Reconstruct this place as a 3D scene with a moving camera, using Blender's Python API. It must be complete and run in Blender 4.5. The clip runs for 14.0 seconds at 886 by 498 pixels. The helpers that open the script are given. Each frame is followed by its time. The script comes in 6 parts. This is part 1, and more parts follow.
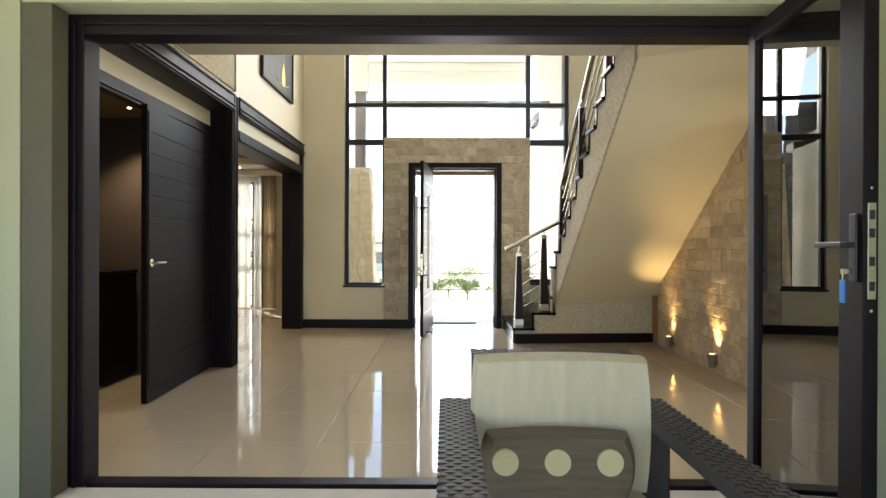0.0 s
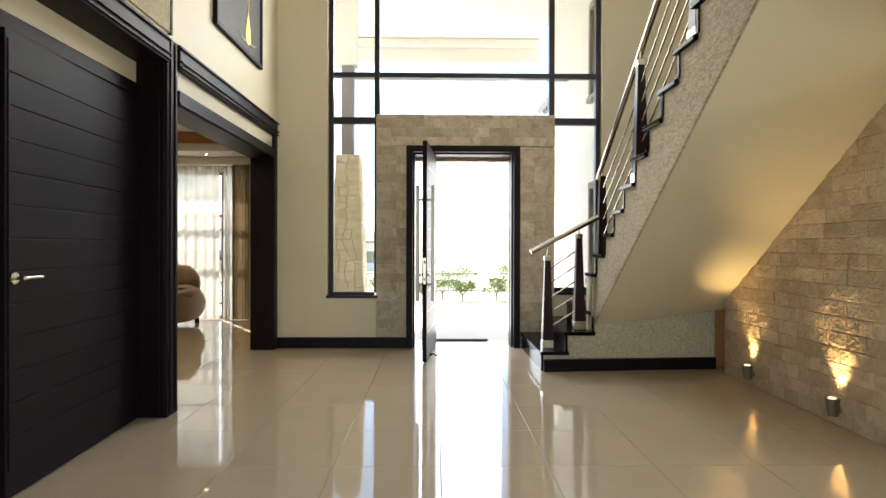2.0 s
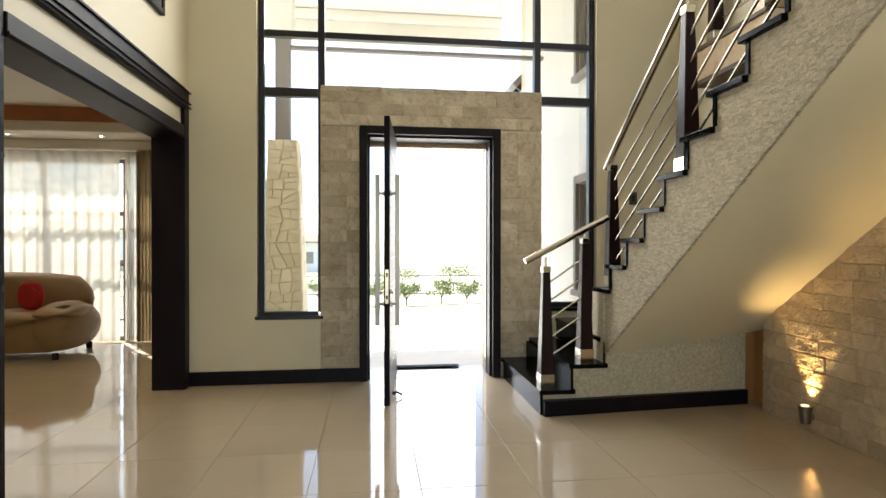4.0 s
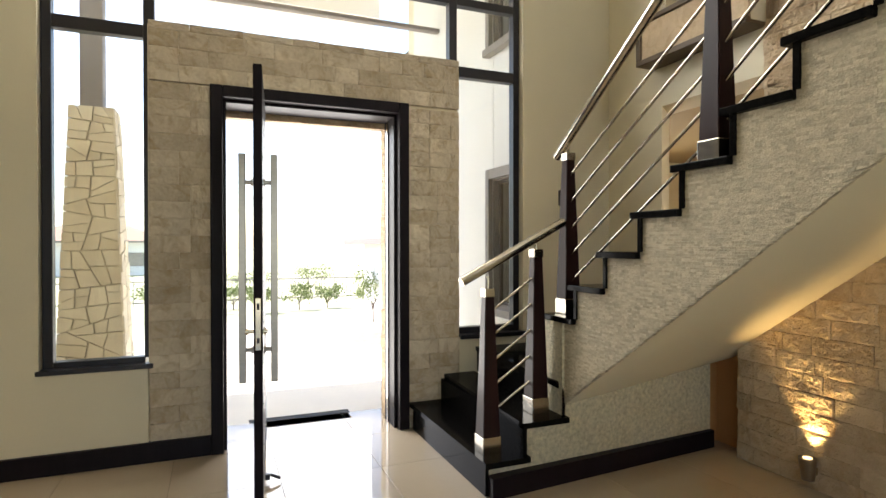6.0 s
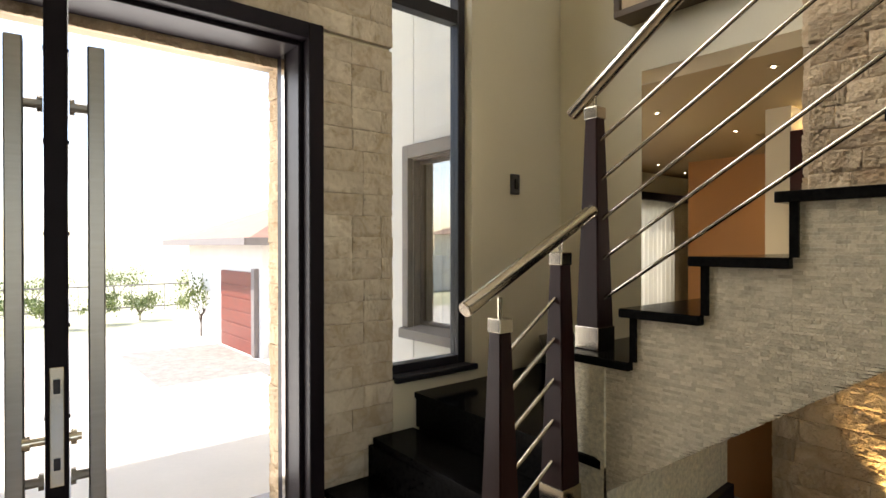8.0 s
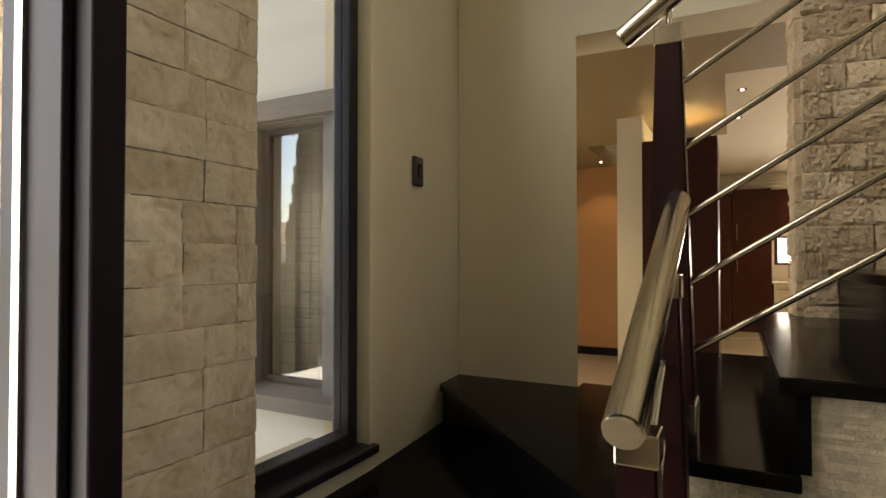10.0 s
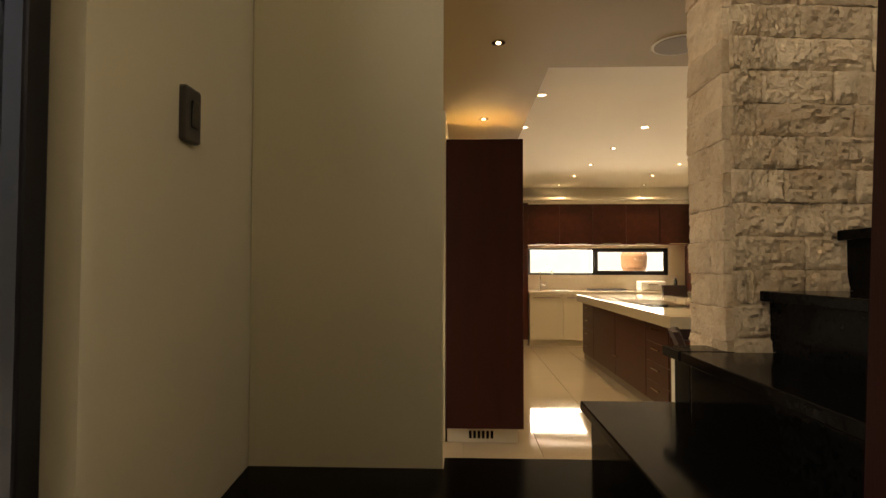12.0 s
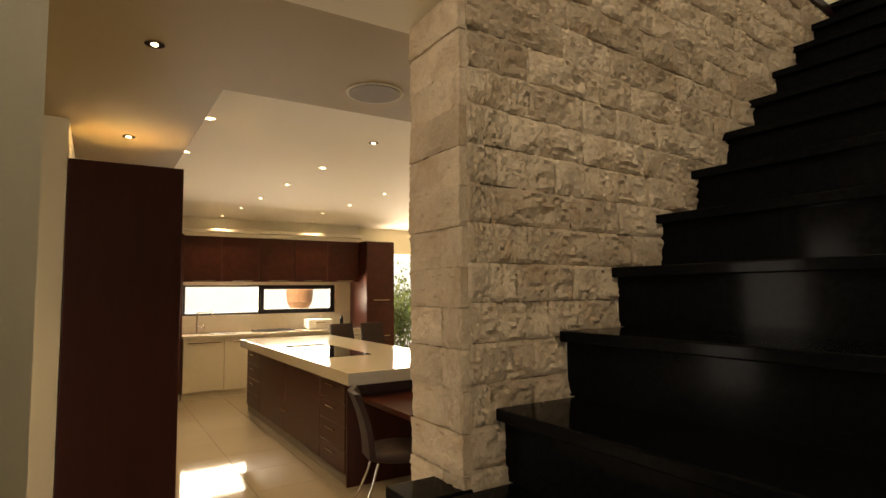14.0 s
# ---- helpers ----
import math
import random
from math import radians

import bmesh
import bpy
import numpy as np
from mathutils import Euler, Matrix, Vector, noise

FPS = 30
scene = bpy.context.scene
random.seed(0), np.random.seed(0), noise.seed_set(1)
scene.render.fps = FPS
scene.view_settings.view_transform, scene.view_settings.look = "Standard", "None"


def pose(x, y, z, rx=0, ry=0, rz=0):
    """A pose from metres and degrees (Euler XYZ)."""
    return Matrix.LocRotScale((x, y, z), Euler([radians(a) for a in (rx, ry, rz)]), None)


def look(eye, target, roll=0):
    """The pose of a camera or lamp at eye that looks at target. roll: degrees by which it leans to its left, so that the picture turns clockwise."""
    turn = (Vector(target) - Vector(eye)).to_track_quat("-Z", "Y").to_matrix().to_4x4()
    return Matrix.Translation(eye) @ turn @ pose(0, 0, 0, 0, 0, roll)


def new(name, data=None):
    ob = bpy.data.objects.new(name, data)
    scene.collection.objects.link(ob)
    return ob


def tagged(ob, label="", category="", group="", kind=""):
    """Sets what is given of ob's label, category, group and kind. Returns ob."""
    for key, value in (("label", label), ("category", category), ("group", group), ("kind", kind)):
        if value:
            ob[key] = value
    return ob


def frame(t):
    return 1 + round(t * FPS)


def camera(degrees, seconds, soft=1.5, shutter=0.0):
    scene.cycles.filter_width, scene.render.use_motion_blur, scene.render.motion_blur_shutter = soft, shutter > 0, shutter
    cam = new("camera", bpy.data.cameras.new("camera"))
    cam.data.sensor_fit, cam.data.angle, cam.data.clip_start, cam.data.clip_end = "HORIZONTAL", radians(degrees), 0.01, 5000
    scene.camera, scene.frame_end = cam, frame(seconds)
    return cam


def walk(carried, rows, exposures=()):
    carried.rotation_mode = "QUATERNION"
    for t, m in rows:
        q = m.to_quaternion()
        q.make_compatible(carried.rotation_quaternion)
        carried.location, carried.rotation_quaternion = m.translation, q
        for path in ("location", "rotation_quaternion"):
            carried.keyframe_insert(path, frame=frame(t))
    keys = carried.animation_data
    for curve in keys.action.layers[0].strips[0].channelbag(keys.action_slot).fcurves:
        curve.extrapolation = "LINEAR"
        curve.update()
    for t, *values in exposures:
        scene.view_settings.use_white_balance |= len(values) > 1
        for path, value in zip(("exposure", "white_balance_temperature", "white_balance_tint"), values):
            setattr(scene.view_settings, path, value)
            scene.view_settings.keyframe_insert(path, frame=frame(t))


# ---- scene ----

S = 1.08  # plan units to metres

# ---------------------------------------------------------------- camera
cam = camera(77.1, 14.0)
PATH = [  # seconds, x, y, z in plan units, yaw, pitch, roll
    (0.0, 0.104, 0.296, 1.080, 0.18, -0.12, -0.20),
    (0.5, 0.087, 0.640, 1.077, 0.17, -0.10, -0.21),
    (1.0, 0.041, 0.980, 1.088, 0.04, -0.07, -0.19),
    (1.5, -0.005, 1.335, 1.093, -0.37, -0.10, -0.19),
    (2.0, -0.073, 1.654, 1.113, -0.85, -0.25, -0.15),
    (2.2, -0.105, 1.770, 1.121, -1.06, -0.29, -0.10),
    (4.3, -0.280, 3.065, 1.190, -9.67, -0.29, -0.05),
    (4.5, -0.272, 3.187, 1.203, -11.50, -0.29, -0.05),
    (5.0, -0.283, 3.502, 1.239, -15.20, -0.33, -0.03),
    (5.5, -0.319, 3.822, 1.257, -18.30, -0.39, 0.03),
    (6.0, -0.354, 4.149, 1.258, -22.20, -0.43, 0.06),
    (6.5, -0.364, 4.505, 1.252, -26.09, -0.39, 0.06),
    (7.0, -0.353, 4.862, 1.252, -30.23, -0.35, 0.04),
    (7.5, -0.330, 5.194, 1.258, -34.76, -0.40, 0.06),
    (7.7, -0.315, 5.328, 1.256, -36.60, -0.38, 0.06),
    (10.0, 0.163, 6.643, 1.262, -62.40, 1.00, 0.00),
    (10.5, 0.345, 6.850, 1.258, -68.70, 1.40, 0.05),
    (11.0, 0.559, 7.008, 1.260, -75.00, 1.60, 0.05),
    (11.5, 0.772, 7.113, 1.273, -80.80, 1.72, 0.00),
    (12.0, 0.954, 7.197, 1.291, -87.98, 1.88, -0.10),
    (12.5, 1.106, 7.243, 1.315, -97.69, 2.17, -0.10),
    (13.0, 1.251, 7.247, 1.357, -106.61, 2.60, 0.08),
    (13.5, 1.390, 7.217, 1.428, -114.32, 3.15, 0.30),
    (14.0, 1.494, 7.173, 1.510, -121.94, 4.31, 0.50),
]
EXPOSURES = [(0.0, 1.85, 6350, 10), (2.0, 1.8, 6400, 10), (5.0, 1.75, 6500, 10), (7.5, 1.62, 6600, 13), (10.0, 1.24, 7000, 13), (11.0, 1.11, 7600, 14), (12.0, 0.93, 8400, 16), (14.0, 0.90, 8100, 15)]
walk(cam, [(t, pose(S * x, S * y, S * z, 90 + pitch, roll, yaw)) for t, x, y, z, yaw, pitch, roll in PATH], EXPOSURES)

# ---------------------------------------------------------------- world and daylight
SUN_ELEVATION, SUN_AZIMUTH = radians(50), radians(-35)  # azimuth from +y towards +x
world = bpy.data.worlds.new("sky")
scene.world = world
world.use_nodes = True
wn, wl = world.node_tree.nodes, world.node_tree.links
sky = wn.new("ShaderNodeTexSky")
sky.sky_type, sky.sun_disc = "NISHITA", False
sky.sun_elevation, sky.sun_rotation = SUN_ELEVATION, SUN_AZIMUTH
wl.new(sky.outputs[0], wn["Background"].inputs[0])
wn["Background"].inputs[1].default_value = 0.15

sun_lamp = bpy.data.lights.new("sun", "SUN")
sun_lamp.energy, sun_lamp.angle, sun_lamp.color = 4.5, radians(0.5), (1.0, 0.95, 0.86)
sun = new("sun", sun_lamp)
sd = Vector((math.sin(SUN_AZIMUTH) * math.cos(SUN_ELEVATION), math.cos(SUN_AZIMUTH) * math.cos(SUN_ELEVATION), math.sin(SUN_ELEVATION)))
sun.matrix_world = look(sd * 30, (0, 0, 0))


def window_light(name, x, y, z, toward, w, h, watts, color=(1.0, 0.97, 0.92)):
    """Area lamp that stands in for skylight at an opening."""
    lamp = bpy.data.lights.new(name, "AREA")
    lamp.shape, lamp.size, lamp.size_y, lamp.energy, lamp.color = "RECTANGLE", w * S, h * S, watts, color
    ob = new(name, lamp)
    ob.matrix_world = look((x * S, y * S, z * S), ((x + toward[0]) * S, (y + toward[1]) * S, (z + toward[2]) * S))
    return ob


window_light("skylight_front", -0.15, 8.15, 3.55, (-0.12, -1, -0.25), 2.1, 1.3, 35)
window_light("skylight_door", 0.22, 8.2, 1.1, (0, -1, 0), 1.0, 2.0, 13)
window_light("skylight_patio", 0.0, 2.45, 1.2, (0, 1, 0), 2.8, 1.8, 4)
window_light("skylight_living", -4.0, 10.25, 1.3, (0, -1, -0.1), 2.6, 2.0, 7)
window_light("skylight_kitchen", 10.95, 4.85, 1.4, (-1, 0, -0.2), 2.4, 0.45, 66, (1.0, 0.92, 0.78))
# Added lamp at an assumed landing window; brightens the stone wall by the stairs.
window_light("fill_landing", 1.7, 2.5, 4.15, (0.15, 1, -0.25), 1.3, 1.0, 6)
window_light("skylight_family", 8.0, 10.45, 1.1, (0, -1, 0), 1.7, 1.6, 5)
# Added lamp that brightens the curtain behind the wing window.
window_light("fill_wing", 4.2, 10.42, 1.3, (-0.5, -1, 0), 1.4, 1.5, 22)
window_light("skylight_garden_door", 10.9, 2.6, 1.3, (-1, 0.1, 0), 1.5, 2.1, 115, (1.0, 0.92, 0.78))

# ---------------------------------------------------------------- materials


def material(name, color, rough=0.6, metal=0.0, vary=0.12, scale=6.0, fine=90.0, bump=0.0, bump_scale=60.0,
             tint=None, stretch=None, per_object=0.0, per_island=0.0, coat=0.0, rough_vary=0.1, spec=0.5, vein=None):
    """A surface with a broad and a fine variation of colour, uneven gloss and a fine relief."""
    m = bpy.data.materials.new(name)
    m.use_nodes = True
    n, l = m.node_tree.nodes, m.node_tree.links
    p = n["Principled BSDF"]
    geo = n.new("ShaderNodeTexCoord")
    mp = n.new("ShaderNodeMapping")
    mp.inputs["Scale"].default_value = stretch or (1, 1, 1)
    l.new(geo.outputs["Object"], mp.inputs[0])
    big, small = n.new("ShaderNodeTexNoise"), n.new("ShaderNodeTexNoise")
    big.inputs["Scale"].default_value, small.inputs["Scale"].default_value = scale, fine
    big.inputs["Detail"].default_value, small.inputs["Detail"].default_value = 4, 3
    l.new(mp.outputs[0], big.inputs[0])
    l.new(mp.outputs[0], small.inputs[0])
    if per_object or per_island:
        src = n.new("ShaderNodeObjectInfo").outputs["Random"] if per_object else n.new("ShaderNodeNewGeometry").outputs["Random Per Island"]
        off = n.new("ShaderNodeVectorMath")
        off.operation = "ADD"
        comb = n.new("ShaderNodeMath")
        comb.operation, comb.inputs[1].default_value = "MULTIPLY", 37.0
        l.new(src, comb.inputs[0])
        l.new(mp.outputs[0], off.inputs[0])
        l.new(comb.outputs[0], off.inputs[1])
        for tx in (big, small):
            l.new(off.outputs[0], tx.inputs[0])
    add = n.new("ShaderNodeMath")
    add.operation, add.inputs[1].default_value = "MULTIPLY_ADD", 0.35
    l.new(small.outputs[0], add.inputs[0])
    l.new(big.outputs[0], add.inputs[2])
    val = add.outputs[0]
    if per_object or per_island:
        add2 = n.new("ShaderNodeMath")
        add2.operation, add2.inputs[1].default_value = "MULTIPLY_ADD", per_object or per_island
        l.new(src, add2.inputs[0])
        l.new(val, add2.inputs[2])
        val = add2.outputs[0]
    ramp = n.new("ShaderNodeMapRange")
    ramp.inputs[1].default_value, ramp.inputs[2].default_value = 0.35, 1.0 + 0.8 * (per_object or per_island)
    l.new(val, ramp.inputs[0])
    mix = n.new("ShaderNodeMix")
    mix.data_type = "RGBA"
    dark = [max(0.0, c * (1 - vary)) for c in color]
    light = list(tint) if tint else [min(1.0, c * (1 + vary)) for c in color]
    mix.inputs[6].default_value, mix.inputs[7].default_value = (*dark, 1), (*light, 1)
    l.new(ramp.outputs[0], mix.inputs[0])
    shade = mix.outputs[2]
    if vein:
        streak, cut, blend = n.new("ShaderNodeTexNoise"), n.new("ShaderNodeMapRange"), n.new("ShaderNodeMix")
        streak.inputs["Scale"].default_value, streak.inputs["Detail"].default_value, streak.inputs["Distortion"].default_value = 7.0, 7, 1.6
        l.new(off.outputs[0] if (per_object or per_island) else mp.outputs[0], streak.inputs[0])
        cut.inputs[1].default_value, cut.inputs[2].default_value, cut.inputs[4].default_value = 0.48, 0.68, 0.55
        l.new(streak.outputs[0], cut.inputs[0])
        blend.data_type = "RGBA"
        blend.inputs[7].default_value = (*vein, 1)
        l.new(cut.outputs[0], blend.inputs[0])
        l.new(shade, blend.inputs[6])
        shade = blend.outputs[2]
    l.new(shade, p.inputs["Base Color"])
    rr = n.new("ShaderNodeMapRange")
    rr.inputs[3].default_value, rr.inputs[4].default_value = max(0.02, rough * (1 - rough_vary)), min(1, rough * (1 + rough_vary))
    l.new(big.outputs[0], rr.inputs[0])
    l.new(rr.outputs[0], p.inputs["Roughness"])
    p.inputs["Metallic"].default_value = metal
    p.inputs["Coat Weight"].default_value = coat
    p.inputs["Coat Roughness"].default_value = 0.08
    p.inputs["Specular IOR Level"].default_value = spec
    if bump:
        relief = n.new("ShaderNodeTexNoise")
        relief.inputs["Scale"].default_value, relief.inputs["Detail"].default_value = bump_scale, 6
        l.new(mp.outputs[0] if not (per_object or per_island) else off.outputs[0], relief.inputs[0])
        b = n.new("ShaderNodeBump")
        b.inputs["Strength"].default_value, b.inputs["Distance"].default_value = bump, 0.01
        l.new(relief.outputs[0], b.inputs["Height"])
        l.new(b.outputs[0], p.inputs["Normal"])
    return m


def glass(name, rough=0.0, tint=(0.97, 0.98, 0.97), mirror=0.04):
    """Thin window glass: clear, with a mirror gloss that grows at grazing angles."""
    m = bpy.data.materials.new(name)
    m.use_nodes = True
    n, l = m.node_tree.nodes, m.node_tree.links
    n.remove(n["Principled BSDF"])
    clear, gloss, mix, lw = n.new("ShaderNodeBsdfTransparent"), n.new("ShaderNodeBsdfGlossy"), n.new("ShaderNodeMixShader"), n.new("ShaderNodeLayerWeight")
    clear.inputs[0].default_value = (*tint, 1)
    gloss.inputs["Roughness"].default_value = rough
    lw.inputs[0].default_value = 0.5
    power, share = n.new("ShaderNodeMath"), n.new("ShaderNodeMath")
    power.operation, power.inputs[1].default_value = "POWER", 5.0
    share.operation, share.inputs[1].default_value, share.inputs[2].default_value = "MULTIPLY_ADD", 1 - mirror, mirror
    l.new(lw.outputs["Facing"], power.inputs[0])
    l.new(power.outputs[0], share.inputs[0])
    l.new(share.outputs[0], mix.inputs[0])
    l.new(clear.outputs[0], mix.inputs[1])
    l.new(gloss.outputs[0], mix.inputs[2])
    l.new(mix.outputs[0], n["Material Output"].inputs[0])
    return m


def glow(name, color, strength):
    m = bpy.data.materials.new(name)
    m.use_nodes = True
    p = m.node_tree.nodes["Principled BSDF"]
    p.inputs["Base Color"].default_value = (*color, 1)
    p.inputs["Emission Color"].default_value = (*color, 1)
    p.inputs["Emission Strength"].default_value = strength
    return m


CREAM = material("cream_wall_paint", (0.73, 0.665, 0.495), 0.55, vary=0.04, scale=1.5, bump=0.05, bump_scale=180)
CEIL = material("white_ceiling_paint", (0.78, 0.74, 0.66), 0.7, vary=0.03, scale=1.2, bump=0.03, bump_scale=150)
OLIVE = material("olive_plaster", (0.40, 0.40, 0.27), 0.7, vary=0.06, scale=2, bump=0.12, bump_scale=120)
WHITE = material("white_exterior_paint", (0.80, 0.78, 0.74), 0.7, vary=0.04, scale=1.5, bump=0.06, bump_scale=120)
# Olive plaster with the reveal's shade put into its colour.
SHADED_OLIVE = material("shaded_olive_plaster", (0.095, 0.085, 0.055), 0.7, vary=0.08, scale=2, bump=0.12, bump_scale=120)
ROUGH = material("rough_stipple_plaster", (0.58, 0.52, 0.37), 0.85, vary=0.35, scale=45, fine=160, bump=1.0, bump_scale=85)
TILE = material("polished_porcelain", (0.46, 0.385, 0.29), 0.05, vary=0.05, scale=2.0, fine=30, per_object=0.25, rough_vary=0.3, spec=0.6)
ROLLED = material("rolled_plaster", (0.60, 0.56, 0.44), 0.8, vary=0.10, scale=9, fine=60, bump=0.35, bump_scale=45)
GROUT = material("tile_grout", (0.30, 0.25, 0.18), 0.8)
WENGE = material("dark_stained_wood", (0.009, 0.0055, 0.008), 0.46, vary=0.35, scale=3, fine=40, stretch=(6, 6, 0.6), bump=0.04, bump_scale=50, spec=0.16)
WENGE_H = material("dark_stained_wood_panel", (0.009, 0.006, 0.009), 0.48, vary=0.3, scale=3, fine=40, stretch=(6, 0.6, 6), bump=0.04, bump_scale=50, spec=0.1)
ALU = material("dark_anodised_aluminium", (0.018, 0.017, 0.022), 0.38, metal=0.3, vary=0.15, scale=4)
REVEAL = material("pale_grey_reveal_paint", (0.27, 0.265, 0.265), 0.6, vary=0.05, scale=3)
# Steel colour tinted with the warm brown reflections of the stair rail.
CHROME = material("warm_tinted_stainless_steel", (0.58, 0.53, 0.44), 0.18, metal=1.0, vary=0.08, scale=10, fine=140, stretch=(1, 1, 12))
# Darker steel holds the shade on the room side of the pull bars.
STEEL = material("darkened_satin_steel", (0.30, 0.28, 0.26), 0.34, metal=1.0, vary=0.08, scale=10, fine=140, stretch=(1, 1, 12))
GRANITE = material("polished_black_granite", (0.003, 0.003, 0.0034), 0.13, vary=0.5, scale=60, fine=220, tint=(0.010, 0.0095, 0.009), rough_vary=0.3, spec=0.035)
SPLIT = material("split_face_sandstone", (0.50, 0.37, 0.23), 0.85, vary=0.28, scale=5, fine=110, bump=1.0, bump_scale=85, per_object=0.5, tint=(0.80, 0.64, 0.44), vein=(0.44, 0.29, 0.16))
CLAD = material("sawn_sandstone_cladding", (0.50, 0.40, 0.27), 0.8, vary=0.32, scale=5, fine=50, bump=0.65, bump_scale=30, per_object=0.4, tint=(0.80, 0.71, 0.56), vein=(0.36, 0.25, 0.12))
CHIPS = material("sandstone_chip_mosaic", (0.44, 0.38, 0.27), 0.85, vary=0.35, scale=30, fine=140, bump=0.8, bump_scale=120, per_island=0.45, tint=(0.66, 0.58, 0.42))
# Ceiling colour that holds the dim, warm lamplight of the lower ceilings.
TAN_DIM = material("dim_lit_ceiling_tan", (0.28, 0.20, 0.09), 0.6, vary=0.03, scale=1.2, bump=0.03, bump_scale=150)
# Orange-brown that carries warm lamplight in the niche and on the corridor wall.
LIT_TERRA = material("warm_lit_orange_brown", (0.46, 0.23, 0.085), 0.6, vary=0.05, scale=1.5)
COBBLE = material("grey_cobble_paving", (0.20, 0.185, 0.165), 0.85, vary=0.35, scale=5, fine=20, bump=0.6, bump_scale=9)
FIELD = material("cream_fieldstone", (0.68, 0.57, 0.40), 0.85, vary=0.2, scale=4, fine=50, bump=0.5, bump_scale=25, per_object=0.4, tint=(0.78, 0.70, 0.55))
JOINT = material("pale_joint_mortar", (0.46, 0.38, 0.27), 0.9, vary=0.2)
MORTAR = material("stone_bedding", (0.33, 0.265, 0.18), 0.9)
PANE = glass("window_glass")
PAVE = material("pale_driveway_paving", (0.52, 0.48, 0.43), 0.85, vary=0.15, scale=0.6, fine=12, bump=0.3, bump_scale=8)
# Paving lightened so that the shaded porch still glares white.
PORCH = material("brightened_porch_paving", (0.74, 0.70, 0.63), 0.6, vary=0.06, scale=2, fine=40)
# Lawn colour paled to carry the washed-out glare outdoors.
GRASS = material("paled_lawn", (0.40, 0.39, 0.25), 0.9, vary=0.35, scale=0.5, fine=14, bump=0.5, bump_scale=30)

# ---------------------------------------------------------------- building helpers


def box(bm, x0, x1, y0, y1, z0, z1, bevel=0.0):
    """A box in plan units, with slightly rounded edges where bevel is given."""
    made = bmesh.ops.create_cube(bm, size=1.0)["verts"]
    for v in made:
        v.co = Vector(((x0 + x1) / 2 + v.co.x * (x1 - x0), (y0 + y1) / 2 + v.co.y * (y1 - y0), (z0 + z1) / 2 + v.co.z * (z1 - z0)))
    if bevel:
        edges = list({e for v in made for e in v.link_edges})
        bmesh.ops.bevel(bm, geom=edges, offset=bevel, segments=2, profile=0.5, affect="EDGES")
    return bm


def boxes(*rows, bevel=0.0):
    bm = bmesh.new()
    for r in rows:
        box(bm, *r, bevel=bevel)
    return bm


def rod(bm, a, b, r, n=12, r2=None):
    """A round bar from a to b in plan units."""
    a, b = Vector(a), Vector(b)
    d = b - a
    made = bmesh.ops.create_cone(bm, cap_ends=True, segments=n, radius1=r, radius2=r if r2 is None else r2, depth=d.length)["verts"]
    bmesh.ops.transform(bm, matrix=Matrix.Translation((a + b) / 2) @ d.to_track_quat("Z", "Y").to_matrix().to_4x4(), verts=made)
    return bm


def prism(bm, outline, axis, a, b):
    """An outline of (u, v) pushed along an axis from a to b: axis x takes (y, z), y takes (x, z), z takes (x, y)."""
    def place(u, v, w):
        return {"x": (w, u, v), "y": (u, w, v), "z": (u, v, w)}[axis]
    lo = [bm.verts.new(place(u, v, a)) for u, v in outline]
    hi = [bm.verts.new(place(u, v, b)) for u, v in outline]
    bm.faces.new(lo)
    bm.faces.new(hi)
    for i in range(len(outline)):
        j = (i + 1) % len(outline)
        bm.faces.new((lo[i], lo[j], hi[j], hi[i]))
    bmesh.ops.recalc_face_normals(bm, faces=bm.faces)
    return bm


def sweep(bm, points, r, n=10):
    """A round bar along a line of points."""
    for a, b in zip(points, points[1:]):
        rod(bm, a, b, r, n)
    for p in points[1:-1]:
        made = bmesh.ops.create_uvsphere(bm, u_segments=n, v_segments=6, radius=r)["verts"]
        bmesh.ops.translate(bm, vec=p, verts=made)
    return bm


def mesh_of(name, bm, mat, base=(0, 0, 0)):
    bmesh.ops.translate(bm, vec=[-c for c in base], verts=bm.verts)
    bmesh.ops.scale(bm, vec=(S, S, S), verts=bm.verts)
    me = bpy.data.meshes.new(name)
    bm.to_mesh(me)
    bm.free()
    me.materials.append(mat)
    return me


def smooth_by_angle(me, angle=40):
    bm = bmesh.new()
    bm.from_mesh(me)
    for f in bm.faces:
        f.smooth = True
    for e in bm.edges:
        e.smooth = len(e.link_faces) == 2 and e.calc_face_angle(0) < radians(angle)
    bm.to_mesh(me)
    bm.free()


def thing(name, base, label, category, group="", kind=""):
    """A thing made of parts: an Empty at its base."""
    ob = new(name)
    ob.empty_display_size = 0.1
    ob.location = [c * S for c in base]
    ob["base"] = list(base)
    return tagged(ob, label, category, group, kind)


def root_base(ob):
    while ob.parent:
        ob = ob.parent
    return tuple(ob.get("base", (0, 0, 0)))


def part(name, bm, mat, parent, label="", smooth=False):
    """One mesh under a thing or under a part, built in plan units of the whole place."""
    me = mesh_of(name, bm, mat, root_base(parent))
    if smooth:
        smooth_by_angle(me)
    ob = new(name, me)
    ob.parent = parent
    return tagged(ob, label)


def solid(name, bm, mat, label, category, kind="", group="", base=(0, 0, 0), smooth=False):
    """A thing of one mesh."""
    me = mesh_of(name, bm, mat, base)
    if smooth:
        smooth_by_angle(me)
    ob = new(name, me)
    ob.location = [c * S for c in base]
    ob["base"] = list(base)
    return tagged(ob, label, category, group, kind)


def setting(name, bm, mat, label, category):
    return solid(name, bm, mat, label, category, kind="structure")


